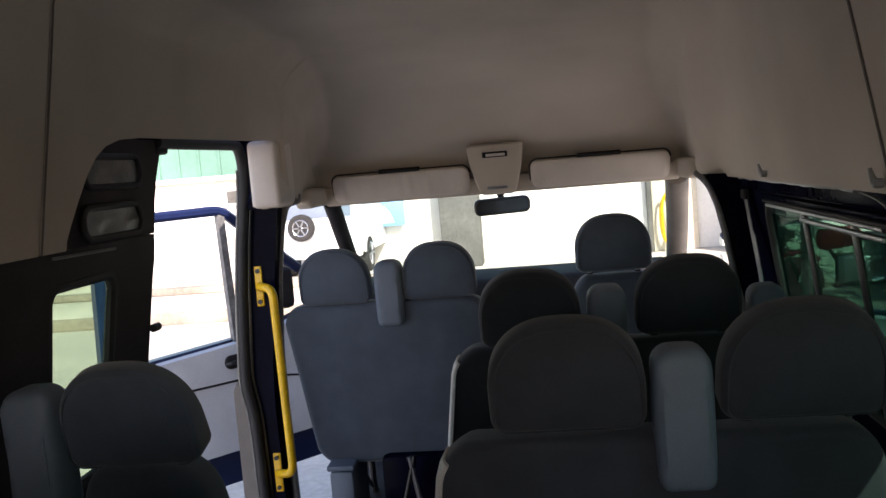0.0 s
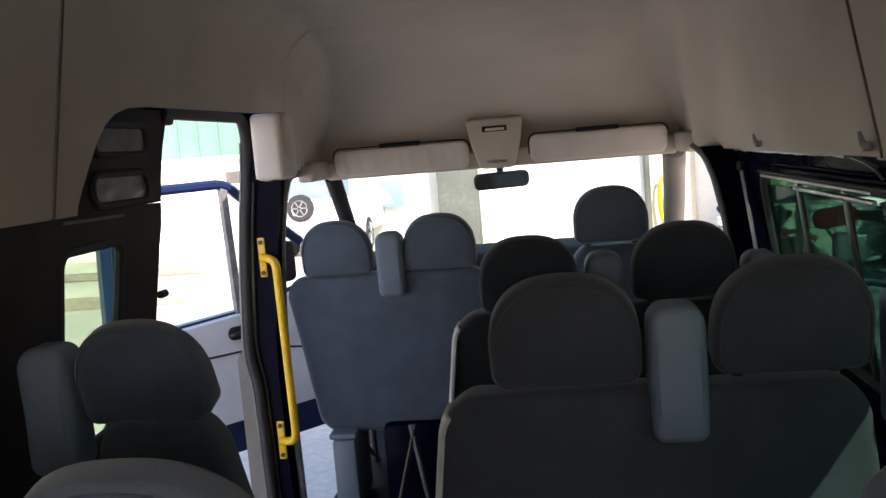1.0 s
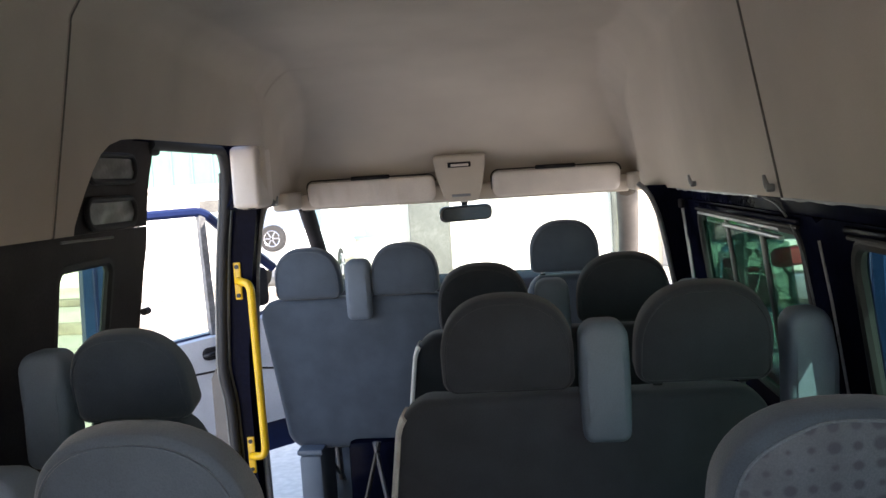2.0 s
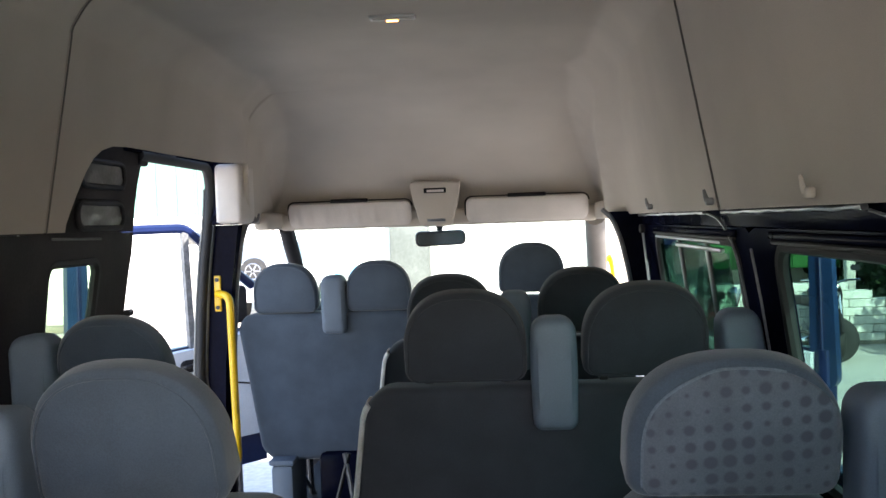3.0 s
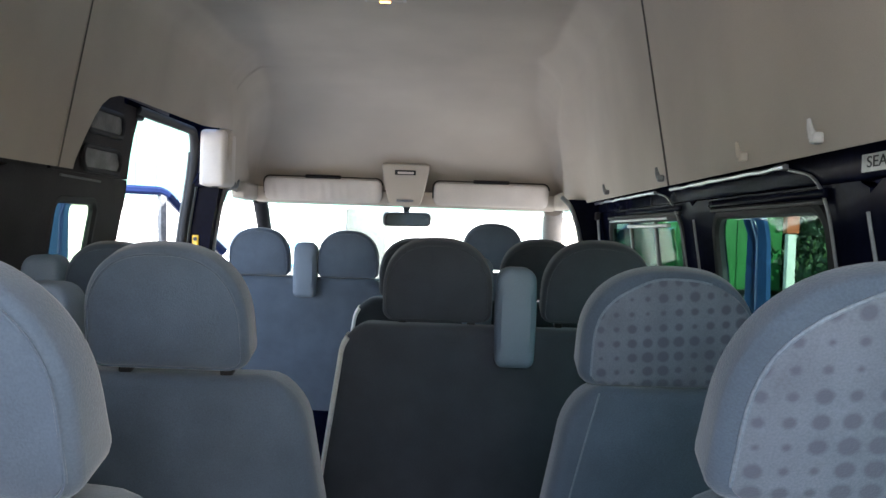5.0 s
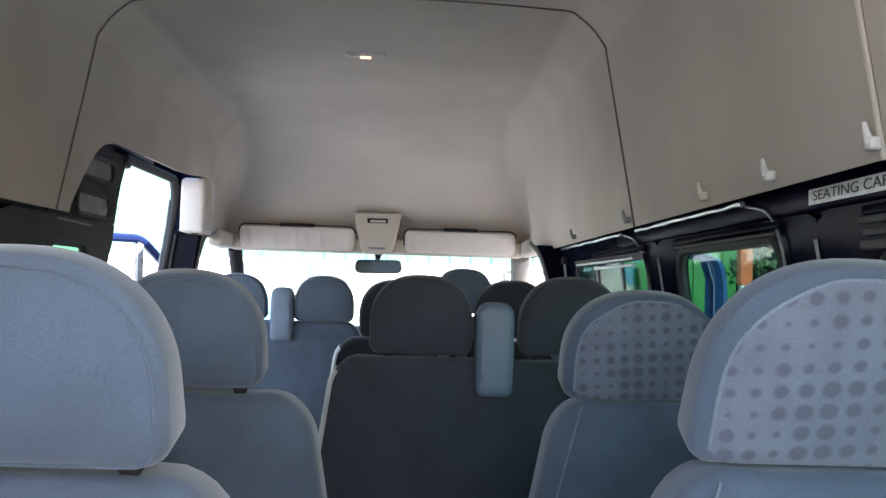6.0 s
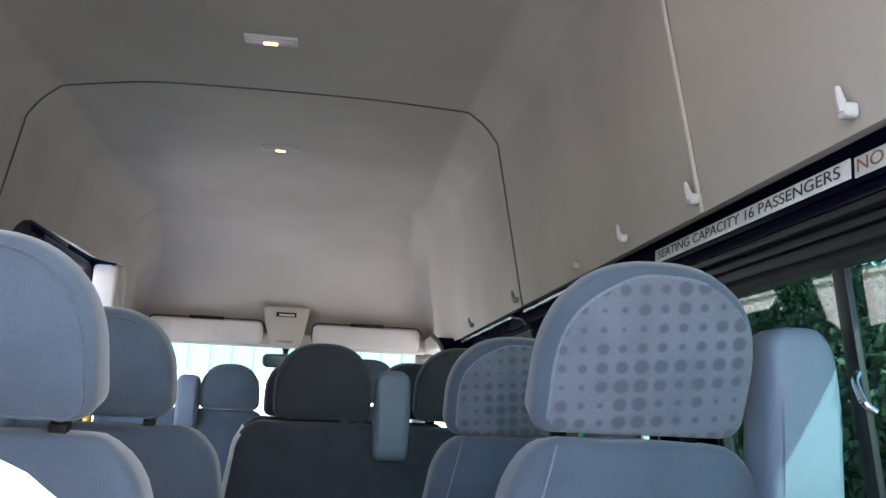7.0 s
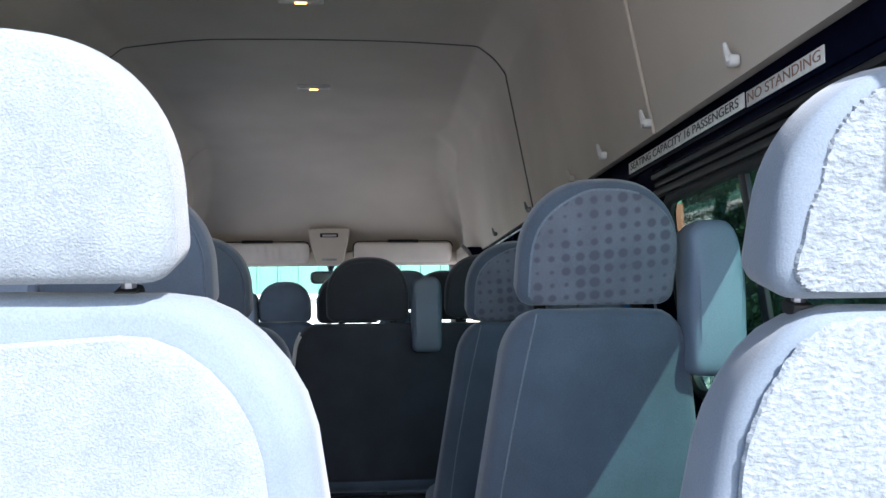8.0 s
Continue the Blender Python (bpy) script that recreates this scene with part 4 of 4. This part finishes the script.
def sun_visor(x0, x1, place_y, z0, z1, label):
    ob = thing("sun_visor", pose((x0 + x1) / 2, place_y, (z0 + z1) / 2, 22, 0, 0), label, "sun visor", "sun visors")
    w, h = x1 - x0, z1 - z0
    part("pad", pleated_pad(w, h, 0.032, 0.035, 0.008 if x0 < 0 else 0.0015), VISOR, ob)
    part("hinge_clip", box((-0.095, -0.003, h / 2 - 0.004), (0.095, 0.022, h / 2 + 0.013), 0.006), DARK_TRIM, ob, "dark visor clip")
    # black tube stands in for the shade in the gap behind the visor
    part("shadow_gap", tube([(p[0], 0.012, p[1]) for p in rounded(w + 0.008, h + 0.008, 0.036, 5)][:14], 0.0035, 6), RUBBER, ob)
    return ob


sun_visor(-0.75, -0.125, 4.215, 1.345, 1.475, "pale grey padded sun visor folded up over the windscreen")
sun_visor(0.15, 0.757, 4.215, 1.345, 1.475, "pale grey padded sun visor folded up over the windscreen")

console = thing("roof_console", pose(0, 4.205, 1.45, 14, 0, 0), "pale plastic roof console with a slot and a small lamp", "roof console")
out = [(-0.128, 0.115), (0.128, 0.115), (0.115, 0.02), (0.085, -0.095), (0.07, -0.115), (-0.07, -0.115), (-0.085, -0.095), (-0.115, 0.02)]
part("body", pad([(p.x, p.y) for p in bend([(a, b, 0) for a, b in out + out[:2]], 0.02, 2)[1:-1]], 0.05, 0.012, 0.003), LINER, console)
part("slot", box((-0.055, -0.034, 0.06), (0.055, -0.026, 0.085), 0.003), DARK_TRIM, console, "dark slot")
part("slot_lip", box((-0.04, -0.038, 0.066), (0.045, -0.033, 0.078), 0.002), VISOR, console)
part("lower_slot", box((-0.045, -0.032, -0.085), (0.045, -0.026, -0.072), 0.002), METAL, console)

mirror = thing("rear_view_mirror", pose(-0.0, 4.45, 1.271, 4, -1, 12), "black rear-view mirror hung from the windscreen", "mirror")
part("housing", pad(rounded(0.27, 0.080, 0.03, 5), 0.035, 0.012, 0.003), BLACK_STEEL, mirror)
part("glass", slab(rounded(0.245, 0.062, 0.024, 5), -0.024, -0.0215), CHROME, mirror, "mirror glass")
part("stalk", tube([(0, 0.01, 0.02), (0, 0.03, 0.045), (0, 0.01, 0.085)], [0.012, 0.016, 0.028], 10), BLACK_STEEL, mirror)

for x, y in ((0.01, 2.53), (0.035, 1.46)):
    lamp = thing("ceiling_lamp", pose(x, y, crown(y) + 0.006), "small pale interior lamp, lit warm, in the roof lining", "ceiling lamp", "roof lamps")
    part("bezel", box((-0.072, -0.024, -0.0035), (0.072, 0.024, 0.012), 0.003), HOOK_PLASTIC, lamp)
    part("lens", box((-0.062, -0.018, -0.0075), (0.062, 0.018, -0.004), 0.0015), LAMP_LENS, lamp)
    part("bulb", tube([(-0.018, 0, -0.0075), (0.018, 0, -0.0075)], 0.005, 8), BULB, lamp, "glowing bulb")


def coat_hook(y, mat, label, z=1.397):
    x = side_x(y, z)
    ob = thing("coat_hook", pose(x, y, z, 0, 0, 0), label, "coat hook", "coat hooks")
    part("block", box((-0.020, -0.010, -0.023), (-0.001, 0.010, -0.004), 0.005, 3), mat, ob)
    part("prong", tube([(-0.016, 0, -0.013), (-0.021, 0, 0.002), (-0.024, 0, 0.016)], [0.0075, 0.0055, 0.0035], 8), mat, ob)
    return ob


WHITE_HOOK, GREY_HOOK = "off-white plastic coat hook on the wall lining", "dark grey plastic coat hook on the wall lining"
for y, mat, label in ((2.845, EDGE, GREY_HOOK), (1.935, EDGE, GREY_HOOK), (1.215, LINER, "beige plastic coat hook on the wall lining"), (0.848, HOOK_PLASTIC, WHITE_HOOK), (0.482, HOOK_PLASTIC, WHITE_HOOK), (0.02, HOOK_PLASTIC, WHITE_HOOK)):
    coat_hook(y, mat, label)
hook = coat_hook(3.40, EDGE, GREY_HOOK)
hook.matrix_basis = pose(-0.765, 3.62, 1.405, 0, 0, 180)


# ---- yellow grab handle ----
handle = thing("grab_handle", pose(-0.883, 3.517, 0.735), "bright yellow steel grab handle on the door pillar", "grab handle")
part("bar", tube(bend([(-0.022, -0.012, 0.345), (0.045, -0.060, 0.338), (0.056, -0.062, -0.385), (-0.02, -0.012, -0.398)], 0.045, 6), 0.0165, 12), YELLOW, handle)
for z in (0.345, -0.395):
    plate = part("plate", box((-0.037, -0.012, z - 0.078), (-0.007, -0.002, z + 0.078), 0.004, 3), YELLOW, handle)
    for dz in (-0.06, 0.06):
        part("bolt", tube([(-0.022, -0.0125, z + dz), (-0.022, -0.019, z + dz)], 0.009, 8), BLACK_STEEL, plate)


# ---- signs on the rail ----
def sign(words, y_left, y_right, z, ink, label):
    w = y_left - y_right
    ob = thing("sign", pose(0.8965, (y_left + y_right) / 2, z), label, "sign", "wall signs")
    part("film", box((0.0, -w / 2, -0.0135), (0.0025, w / 2, 0.0135), 0.001), STICKER, ob)
    cu = bpy.data.curves.new("text", "FONT")
    cu.body, cu.align_x, cu.align_y, cu.size, cu.extrude = words, "CENTER", "CENTER", 0.0240, 0.0003
    holder = bpy.data.objects.new("text", cu)
    scene.collection.objects.link(holder)
    me = bpy.data.meshes.new_from_object(holder.evaluated_get(bpy.context.evaluated_depsgraph_get()))
    bpy.data.objects.remove(holder)
    me.materials.clear()
    me.materials.append(ink)
    xs = [v.co.x for v in me.vertices]
    s = (w * 0.94) / (max(xs) - min(xs))
    t = new("lettering", me)
    t.parent = ob
    t.matrix_basis = pose(-0.001, 0, 0, 90, 0, -90) @ Matrix.Diagonal((s, 1, 1, 1))
    return ob


sign("SEATING CAPACITY 16 PASSENGERS", 0.812, 0.112, 1.3425, INK, "long silver-white sign with black capital letters on the rail")
sign("NO STANDING", 0.102, -0.165, 1.340, INK_BROWN, "silver-white sign with faded red-brown capital letters on the rail")


# ---- belt strap by the front window ----
belt = thing("seat_belt", pose(0.888, 3.33, 1.29), "pale grey seat belt webbing on the dark pillar", "seat belt")
bm = bmesh.new()
rows = []
for dy, dz, w in ((0.0, 0.0, 0.026), (-0.07, -0.105, 0.024), (-0.09, -0.12, 0.034), (-0.16, -0.23, 0.026), (-0.26, -0.42, 0.030)):
    rows.append([bm.verts.new((x, dy + s * w, dz)) for s, x in ((-1, -0.002), (1, -0.002), (1, 0.001), (-1, 0.001))])
for one, two in zip(rows, rows[1:]):
    for k in range(4):
        bm.faces.new((one[k], one[(k + 1) % 4], two[(k + 1) % 4], two[k]))
bm.faces.new(rows[0]), bm.faces.new(rows[-1])
bmesh.ops.recalc_face_normals(bm, faces=bm.faces)
part("webbing", bm, EDGE, belt, smooth=False)
part("anchor", box((-0.012, -0.03, -0.005), (0.006, 0.03, 0.03), 0.006), DARK_TRIM, belt)


# ---- outside ----
GROUND = -0.60
bm = bmesh.new()
bmesh.ops.create_grid(bm, x_segments=40, y_segments=40, size=400)
for v in bm.verts:
    v.co.z = GROUND
structure("ground", bm, CONCRETE, "pale sunlit concrete yard", "ground")
structure("pavement", box((-16, 13.3, GROUND - 0.05), (-2.4, 18.75, -0.40), 0.03), CONCRETE, "raised concrete terrace with a low front face", "terrace")

structure("kerb", box((-16, 13.2, GROUND), (-2.4, 13.29, -0.41), 0.02), KERB, "dirty grey kerb in front of the terrace", "kerb")
structure("kerb", box((-16, 15.2, -0.395), (-2.6, 15.42, -0.27), 0.02), KERB, "low dirty kerb on the terrace", "kerb")

building = thing("warehouse", pose(0, 18.8, GROUND), "white rendered building with green corrugated steel cladding", "building")
part("wall", box((-24, 0, 0), (7.4, 6, 2.24), 0.02), WHITE_WALL, building)
bm = bmesh.new()
add_box(bm, (-24, -0.10, 2.25), (7.4, 5.9, 5.6), 0.0)
part("cladding", bm, GREEN_SHEET, building, "green corrugated steel cladding", smooth=False)
for i in range(69):
    x = -23.8 + i * 0.45
    part("rib", box((x - 0.03, -0.15, 2.25), (x + 0.03, -0.10, 5.6), 0.012), GREEN_SHEET, building, smooth=False)
part("flashing", box((-24, -0.16, 2.16), (7.4, 0.0, 2.26), 0.01), WHITE_WALL, building)
part("column", box((-2.05, -0.6, 0), (-1.25, -0.02, 2.2), 0.03), COLUMN, building, "grey concrete column")
part("door_frame", box((2.10, -0.2, 0), (2.20, -0.01, 2.1), 0.02), COLUMN, building, "grey door frame")
part("door_leaf", box((2.205, -0.12, 0), (3.10, -0.01, 2.08), 0.02), HOUSE, building, "cream painted door")
window = part("window", box((-6.64, -0.05, 1.66), (-6.16, -0.005, 1.92), 0.01), COLUMN, building, "dark window opening", smooth=False)
part("sill", box((-6.70, -0.09, 1.60), (-6.10, -0.002, 1.655), 0.01), WHITE_WALL, window)
hose = thing("hose", pose(2.42, 18.50, 0.05), "coiled yellow hose hung beside the doorway", "hose")
for k in range(4):
    loop = [(0.09 * math.cos(a) + 0.012 * k, -0.03 * k, (0.42 + 0.03 * k) * math.sin(a)) for a in np.linspace(0, 2 * math.pi, 25)[:-1]]
    part("coil", tube(loop, 0.022, 6, True), YELLOW, hose)
sign_board = thing("sign_board", pose(-3.23, 18.55, 0.55), "blue and white square sign on the white wall", "sign")
part("board", box((-0.42, -0.02, -0.22), (0.42, 0.02, 0.30), 0.01), SIGN_BLUE, sign_board)
part("emblem", slab([(-0.2, -0.15), (0.2, -0.15), (0.12, 0.05), (0.0, 0.2), (-0.12, 0.05)], -0.028, -0.0215), WHITE_WALL, sign_board)


def lathe(profile, sides=24):
    """A solid of revolution round y: profile of (radius, y)."""
    bm = bmesh.new()
    rings = [[bm.verts.new((r * math.cos(2 * math.pi * j / sides), y, r * math.sin(2 * math.pi * j / sides))) for j in range(sides)] for r, y in profile]
    for one, two in zip(rings, rings[1:]):
        for j in range(sides):
            bm.faces.new((one[j], one[(j + 1) % sides], two[(j + 1) % sides], two[j]))
    bm.faces.new(rings[0][::-1])
    bm.faces.new(rings[-1])
    bmesh.ops.recalc_face_normals(bm, faces=bm.faces)
    return bm


def wheel(parent, at, r, w, spokes=6):
    ob = part("wheel", lathe([(r * 0.62, -w / 2), (r * 0.9, -w / 2), (r, -w * 0.3), (r, w * 0.3), (r * 0.9, w / 2), (r * 0.62, w / 2)]), TYRE, parent, "black tyre on a bright rim", at=at)
    part("rim", lathe([(r * 0.3, -w * 0.3), (r * 0.6, -w * 0.54), (r * 0.63, -w * 0.5), (r * 0.63, w * 0.5), (r * 0.3, w * 0.3)]), CHROME, ob)
    for i in range(spokes):
        a = 2 * math.pi * i / spokes
        part("spoke", tube([(0.1 * r * math.cos(a), -w * 0.53, 0.1 * r * math.sin(a)), (0.6 * r * math.cos(a), -w * 0.55, 0.6 * r * math.sin(a))], r * 0.06, 6), METAL, ob)
    return ob


car = thing("parked_car", pose(-4.1, 18.3, -0.40), "white off-road car parked with its spare wheel showing", "car")
outline = [(-2.0, 0.40), (-2.0, 0.95), (-1.9, 1.02), (-0.75, 1.08), (-0.3, 1.62), (1.7, 1.64), (1.8, 1.05), (1.8, 0.40)]
bm = slab([(p.x, p.y) for p in bend([(a, b, 0) for a, b in outline + outline[:2]], 0.15, 4)[1:-1]], -0.82, 0.82)
bmesh.ops.rotate(bm, verts=bm.verts, cent=(0, 0, 0), matrix=Matrix.Rotation(radians(-90), 3, "Z"))
part("body", bm, CAR_WHITE, car)
part("rear_window", box((-0.62, -1.80, 1.10), (0.62, -1.76, 1.48), 0.01), COVER, car, "dark rear window", smooth=False)
part("bumper", box((-0.8, -1.95, 0.36), (0.8, -1.79, 0.55), 0.03), CAR_WHITE, car)
for x in (-0.74, 0.74):
    for y in (-1.25, 1.25):
        wheel(car, pose(x, y, 0.34, 0, 0, 90 if x > 0 else -90), 0.34, 0.2)
wheel(car, pose(-0.30, -1.92, 0.95), 0.25, 0.17).name = "spare_wheel"


def tree_clump(bm, centre, size, count, seed):
    rnd = random.Random(seed)
    for _ in range(count):
        d = Vector((rnd.gauss(0, 1), rnd.gauss(0, 1), rnd.gauss(0, 1))).normalized() * (rnd.random() ** 0.4)
        p = Vector(centre) + Vector((d.x * size[0], d.y * size[1], d.z * size[2]))
        s = rnd.uniform(0.07, 0.15)
        turn = Euler((rnd.uniform(0, 6.3), rnd.uniform(0, 6.3), rnd.uniform(0, 6.3))).to_matrix()
        quad = [bm.verts.new(p + turn @ Vector(q) * s) for q in ((-0.5, -0.2, 0), (0.1, -0.45, 0.1), (0.9, 0, 0.0), (0.1, 0.45, 0.1), (-0.5, 0.2, 0))]
        bm.faces.new(quad)


def tree(x, y, height, seed, wide=1.8):
    rnd = random.Random(seed)
    ob = thing("tree", pose(x, y, GROUND), "leafy green tree beside the yard", "tree", "roadside trees")
    trunk = [(0, 0, 0), (0.05, 0.03, height * 0.3), (-0.04, 0.08, height * 0.6), (0.03, 0.0, height * 0.85)]
    bm = tube(trunk, [0.16, 0.12, 0.08, 0.03], 8)
    for i in range(7):
        a, z = rnd.uniform(0, 6.3), height * rnd.uniform(0.25, 0.75)
        add_tube(bm, [(0, 0.04, z), (math.cos(a) * wide * 0.4, math.sin(a) * wide * 0.4, z + 0.4), (math.cos(a) * wide * 0.75, math.sin(a) * wide * 0.75, z + 0.7)], [0.06, 0.04, 0.015], 6)
    part("trunk", bm, BARK, ob)
    bm = bmesh.new()
    for i in range(26):
        a, r, z = rnd.uniform(0, 6.3), wide * rnd.uniform(0.1, 1.0), height * rnd.uniform(0.18, 1.0)
        tree_clump(bm, (math.cos(a) * r, math.sin(a) * r, z), (0.55, 0.55, 0.38), 150, seed * 100 + i)
    part("crown", bm, LEAF, ob, smooth=False)
    return ob


for i, (x, y, h) in enumerate([(11.6, 20.5, 5.2), (12.2, 17.0, 5.0), (11.2, 24.0, 5.4), (12.6, 13.6, 5.0), (12.8, 28.0, 6.0), (12.0, 9.5, 4.6), (12.5, 5.0, 5.0)]):
    tree(x, y, h, i + 3)

# dense hedge behind the block wall
hedge = bmesh.new()
rnd = random.Random(77)
for i in range(175):
    y = -6 + 24.5 * i / 175
    tree_clump(hedge, (6.9 - max(0, y - 12) * 0.06 + 0.5 * rnd.random(), y, GROUND + rnd.uniform(0.2, 1.3 if y < 7 else 2.5)), (0.6, 0.5, 0.7), 190, 900 + i)
for i in range(330):
    y = 2 + 34 * i / 330
    tree_clump(hedge, (9.6 + 0.10 * max(0, y - 10) + 0.9 * rnd.random(), y, GROUND + rnd.uniform(0.3, 6.6)), (0.9, 0.8, 0.9), 230, 2900 + i)
tagged(part("hedge", hedge, LEAF, smooth=False), "dense dark green hedge along the yard", "hedge", kind="stuff")
back = bmesh.new()
add_box(back, (7.9, -8, GROUND), (8.1, 11, 0.6))
add_box(back, (7.6, 11.01, GROUND), (8.1, 18.6, 1.6))
structure("bank", back, BARK, "dark earth bank behind the hedge", "bank")

house = thing("house", pose(16.5, 24.0, GROUND), "cream two-storey house behind the hedge", "house")
part("wall", box((0, -5, 0), (6, 12, 5.6), 0.02), HOUSE, house)
part("roof", slab([(-0.6, 5.62), (6.6, 5.62), (3.0, 7.4)], -5.5, 12.5), BARK, house, smooth=False)
for y in (-3.0, 0.5, 4.0, 7.5):
    for z in (1.0, 3.6):
        pane = part("window", box((-0.06, y - 0.6, z), (-0.005, y + 0.6, z + 1.2), 0.01), BLACK_STEEL, house, "dark window", smooth=False)
        part("sill", box((-0.12, y - 0.7, z - 0.08), (-0.002, y + 0.7, z - 0.005), 0.01), WHITE_WALL, pane)

# block wall, stepped
wall = thing("block_wall", pose(2.5, 13.0, GROUND), "stepped grey concrete block wall across the yard", "block wall")
part("footing", box((-0.02, -0.10, 0.0), (5.0, 0.14, 0.058), 0.01), KERB, wall, "rough mortar footing")
block_mesh = mesh_of("block", box((-0.248, -0.12, 0.0), (0.248, 0.12, 0.114), 0.008, 1), BLOCK, False)
rnd = random.Random(5)
for course in range(7):
    start = 0.25 if course % 2 else 0.42
    for i in range(10):
        x = start + i * 0.504
        if x + 0.2 > (5.0, 5.0, 5.0, 5.0, 5.0, 3.24, 2.95)[course]:
            continue
        b = new("block", block_mesh)
        b.parent = wall
        b.matrix_basis = pose(x, rnd.uniform(-0.008, 0.008), 0.06 + course * 0.12, 0, 0, rnd.uniform(-0.6, 0.6))

truck = thing("container", pose(5.1, 18.0, GROUND), "large bright green steel container beside the yard", "container")
part("body", box((-1.1, -1.6, 0.90), (1.25, 1.6, 4.2), 0.04), GREEN_BOX, truck)
for i in range(8):
    part("rib", box((-1.0 + i * 0.28, -1.63, 0.95), (-0.96 + i * 0.28, -1.60, 4.1), 0.01), GREEN_BOX, truck)
for y in (-1.3, 1.3):
    for x in (-0.9, 1.0):
        part("leg", box((x - 0.09, y - 0.09, 0), (x + 0.09, y + 0.09, 0.92), 0.01), BLACK_STEEL, truck)
post = thing("post", pose(5.62, 14.0, GROUND), "grey post with an orange-red top beside the wall", "post")
part("shaft", box((-0.07, -0.07, 0), (0.07, 0.07, 1.95), 0.015), CONCRETE, post)
part("cap", box((-0.10, -0.10, 1.955), (0.10, 0.10, 3.6), 0.015), ORANGE, post, "orange-red painted upper part")


def motorbike(place, label, tank=None):
    ob = thing("motorbike", place, label, "motorbike", "parked motorbikes")
    for x in (-0.65, 0.65):
        wheel(ob, pose(x, 0, 0.30), 0.30, 0.10, 8)
    part("frame", tube(bend([(-0.65, 0.07, 0.3), (-0.25, 0.08, 0.42), (0.1, 0.08, 0.38), (0.38, 0.05, 0.85), (-0.2, 0.06, 0.78), (-0.6, 0.07, 0.7)], 0.06), 0.022, 8), BLACK_STEEL, ob)
    part("fork", tube([(0.65, 0.075, 0.3), (0.45, 0.075, 0.95)], 0.022, 8), CHROME, ob)
    part("fork", tube([(0.65, -0.075, 0.3), (0.45, -0.075, 0.95)], 0.022, 8), CHROME, ob)
    part("handlebar", tube(bend([(0.30, 0.36, 1.02), (0.42, 0.15, 1.02), (0.46, 0, 0.97), (0.42, -0.15, 1.02), (0.30, -0.36, 1.02)], 0.05), 0.014, 8), CHROME, ob)
    part("tank", pad(rounded(0.52, 0.24, 0.10, 5), 0.26, 0.06, 0.01), tank or RED_PAINT, ob, "painted fuel tank", at=pose(0.18, 0, 0.82, 0, 8, 0))
    part("saddle", pad(rounded(0.66, 0.11, 0.05, 5), 0.24, 0.04, 0.01), DARK_TRIM, ob, "black saddle", at=pose(-0.38, 0, 0.80, 0, -4, 0))
    part("engine", box((-0.18, -0.15, 0.28), (0.22, 0.15, 0.62), 0.05, 3), METAL, ob, "grey engine block")
    part("exhaust", tube([(0.1, -0.16, 0.35), (-0.2, -0.18, 0.26), (-0.8, -0.18, 0.36)], [0.025, 0.03, 0.045], 8), CHROME, ob)
    part("headlight", lathe([(0.02, -0.06), (0.08, -0.03), (0.09, 0.05), (0.05, 0.06)], 16), CHROME, ob, at=pose(0.55, 0, 0.90, 0, 0, 90))
    part("mirror", slab(rounded(0.12, 0.08, 0.03, 4), -0.01, 0.01), BLACK_STEEL, ob, at=pose(0.36, 0.30, 1.18, 0, 0, 70))
    part("fender", tube([(0.98 * math.cos(a) * 0.36 + 0.65, 0, 0.30 + 0.36 * math.sin(a)) for a in np.linspace(0.3, 2.4, 9)], 0.03, 6), tank or RED_PAINT, ob)
    return ob


motorbike(pose(3.80, 11.5, GROUND, 0, 0, 168), "dark red motorbike with chrome parts parked in the yard")
motorbike(pose(3.05, 12.1, GROUND, 0, 0, -112), "black and chrome motorbike parked in the yard", BLACK_STEEL)
motorbike(pose(4.62, 12.15, GROUND, 0, 0, -98), "black motorbike parked beside the block wall", DARK_TRIM)
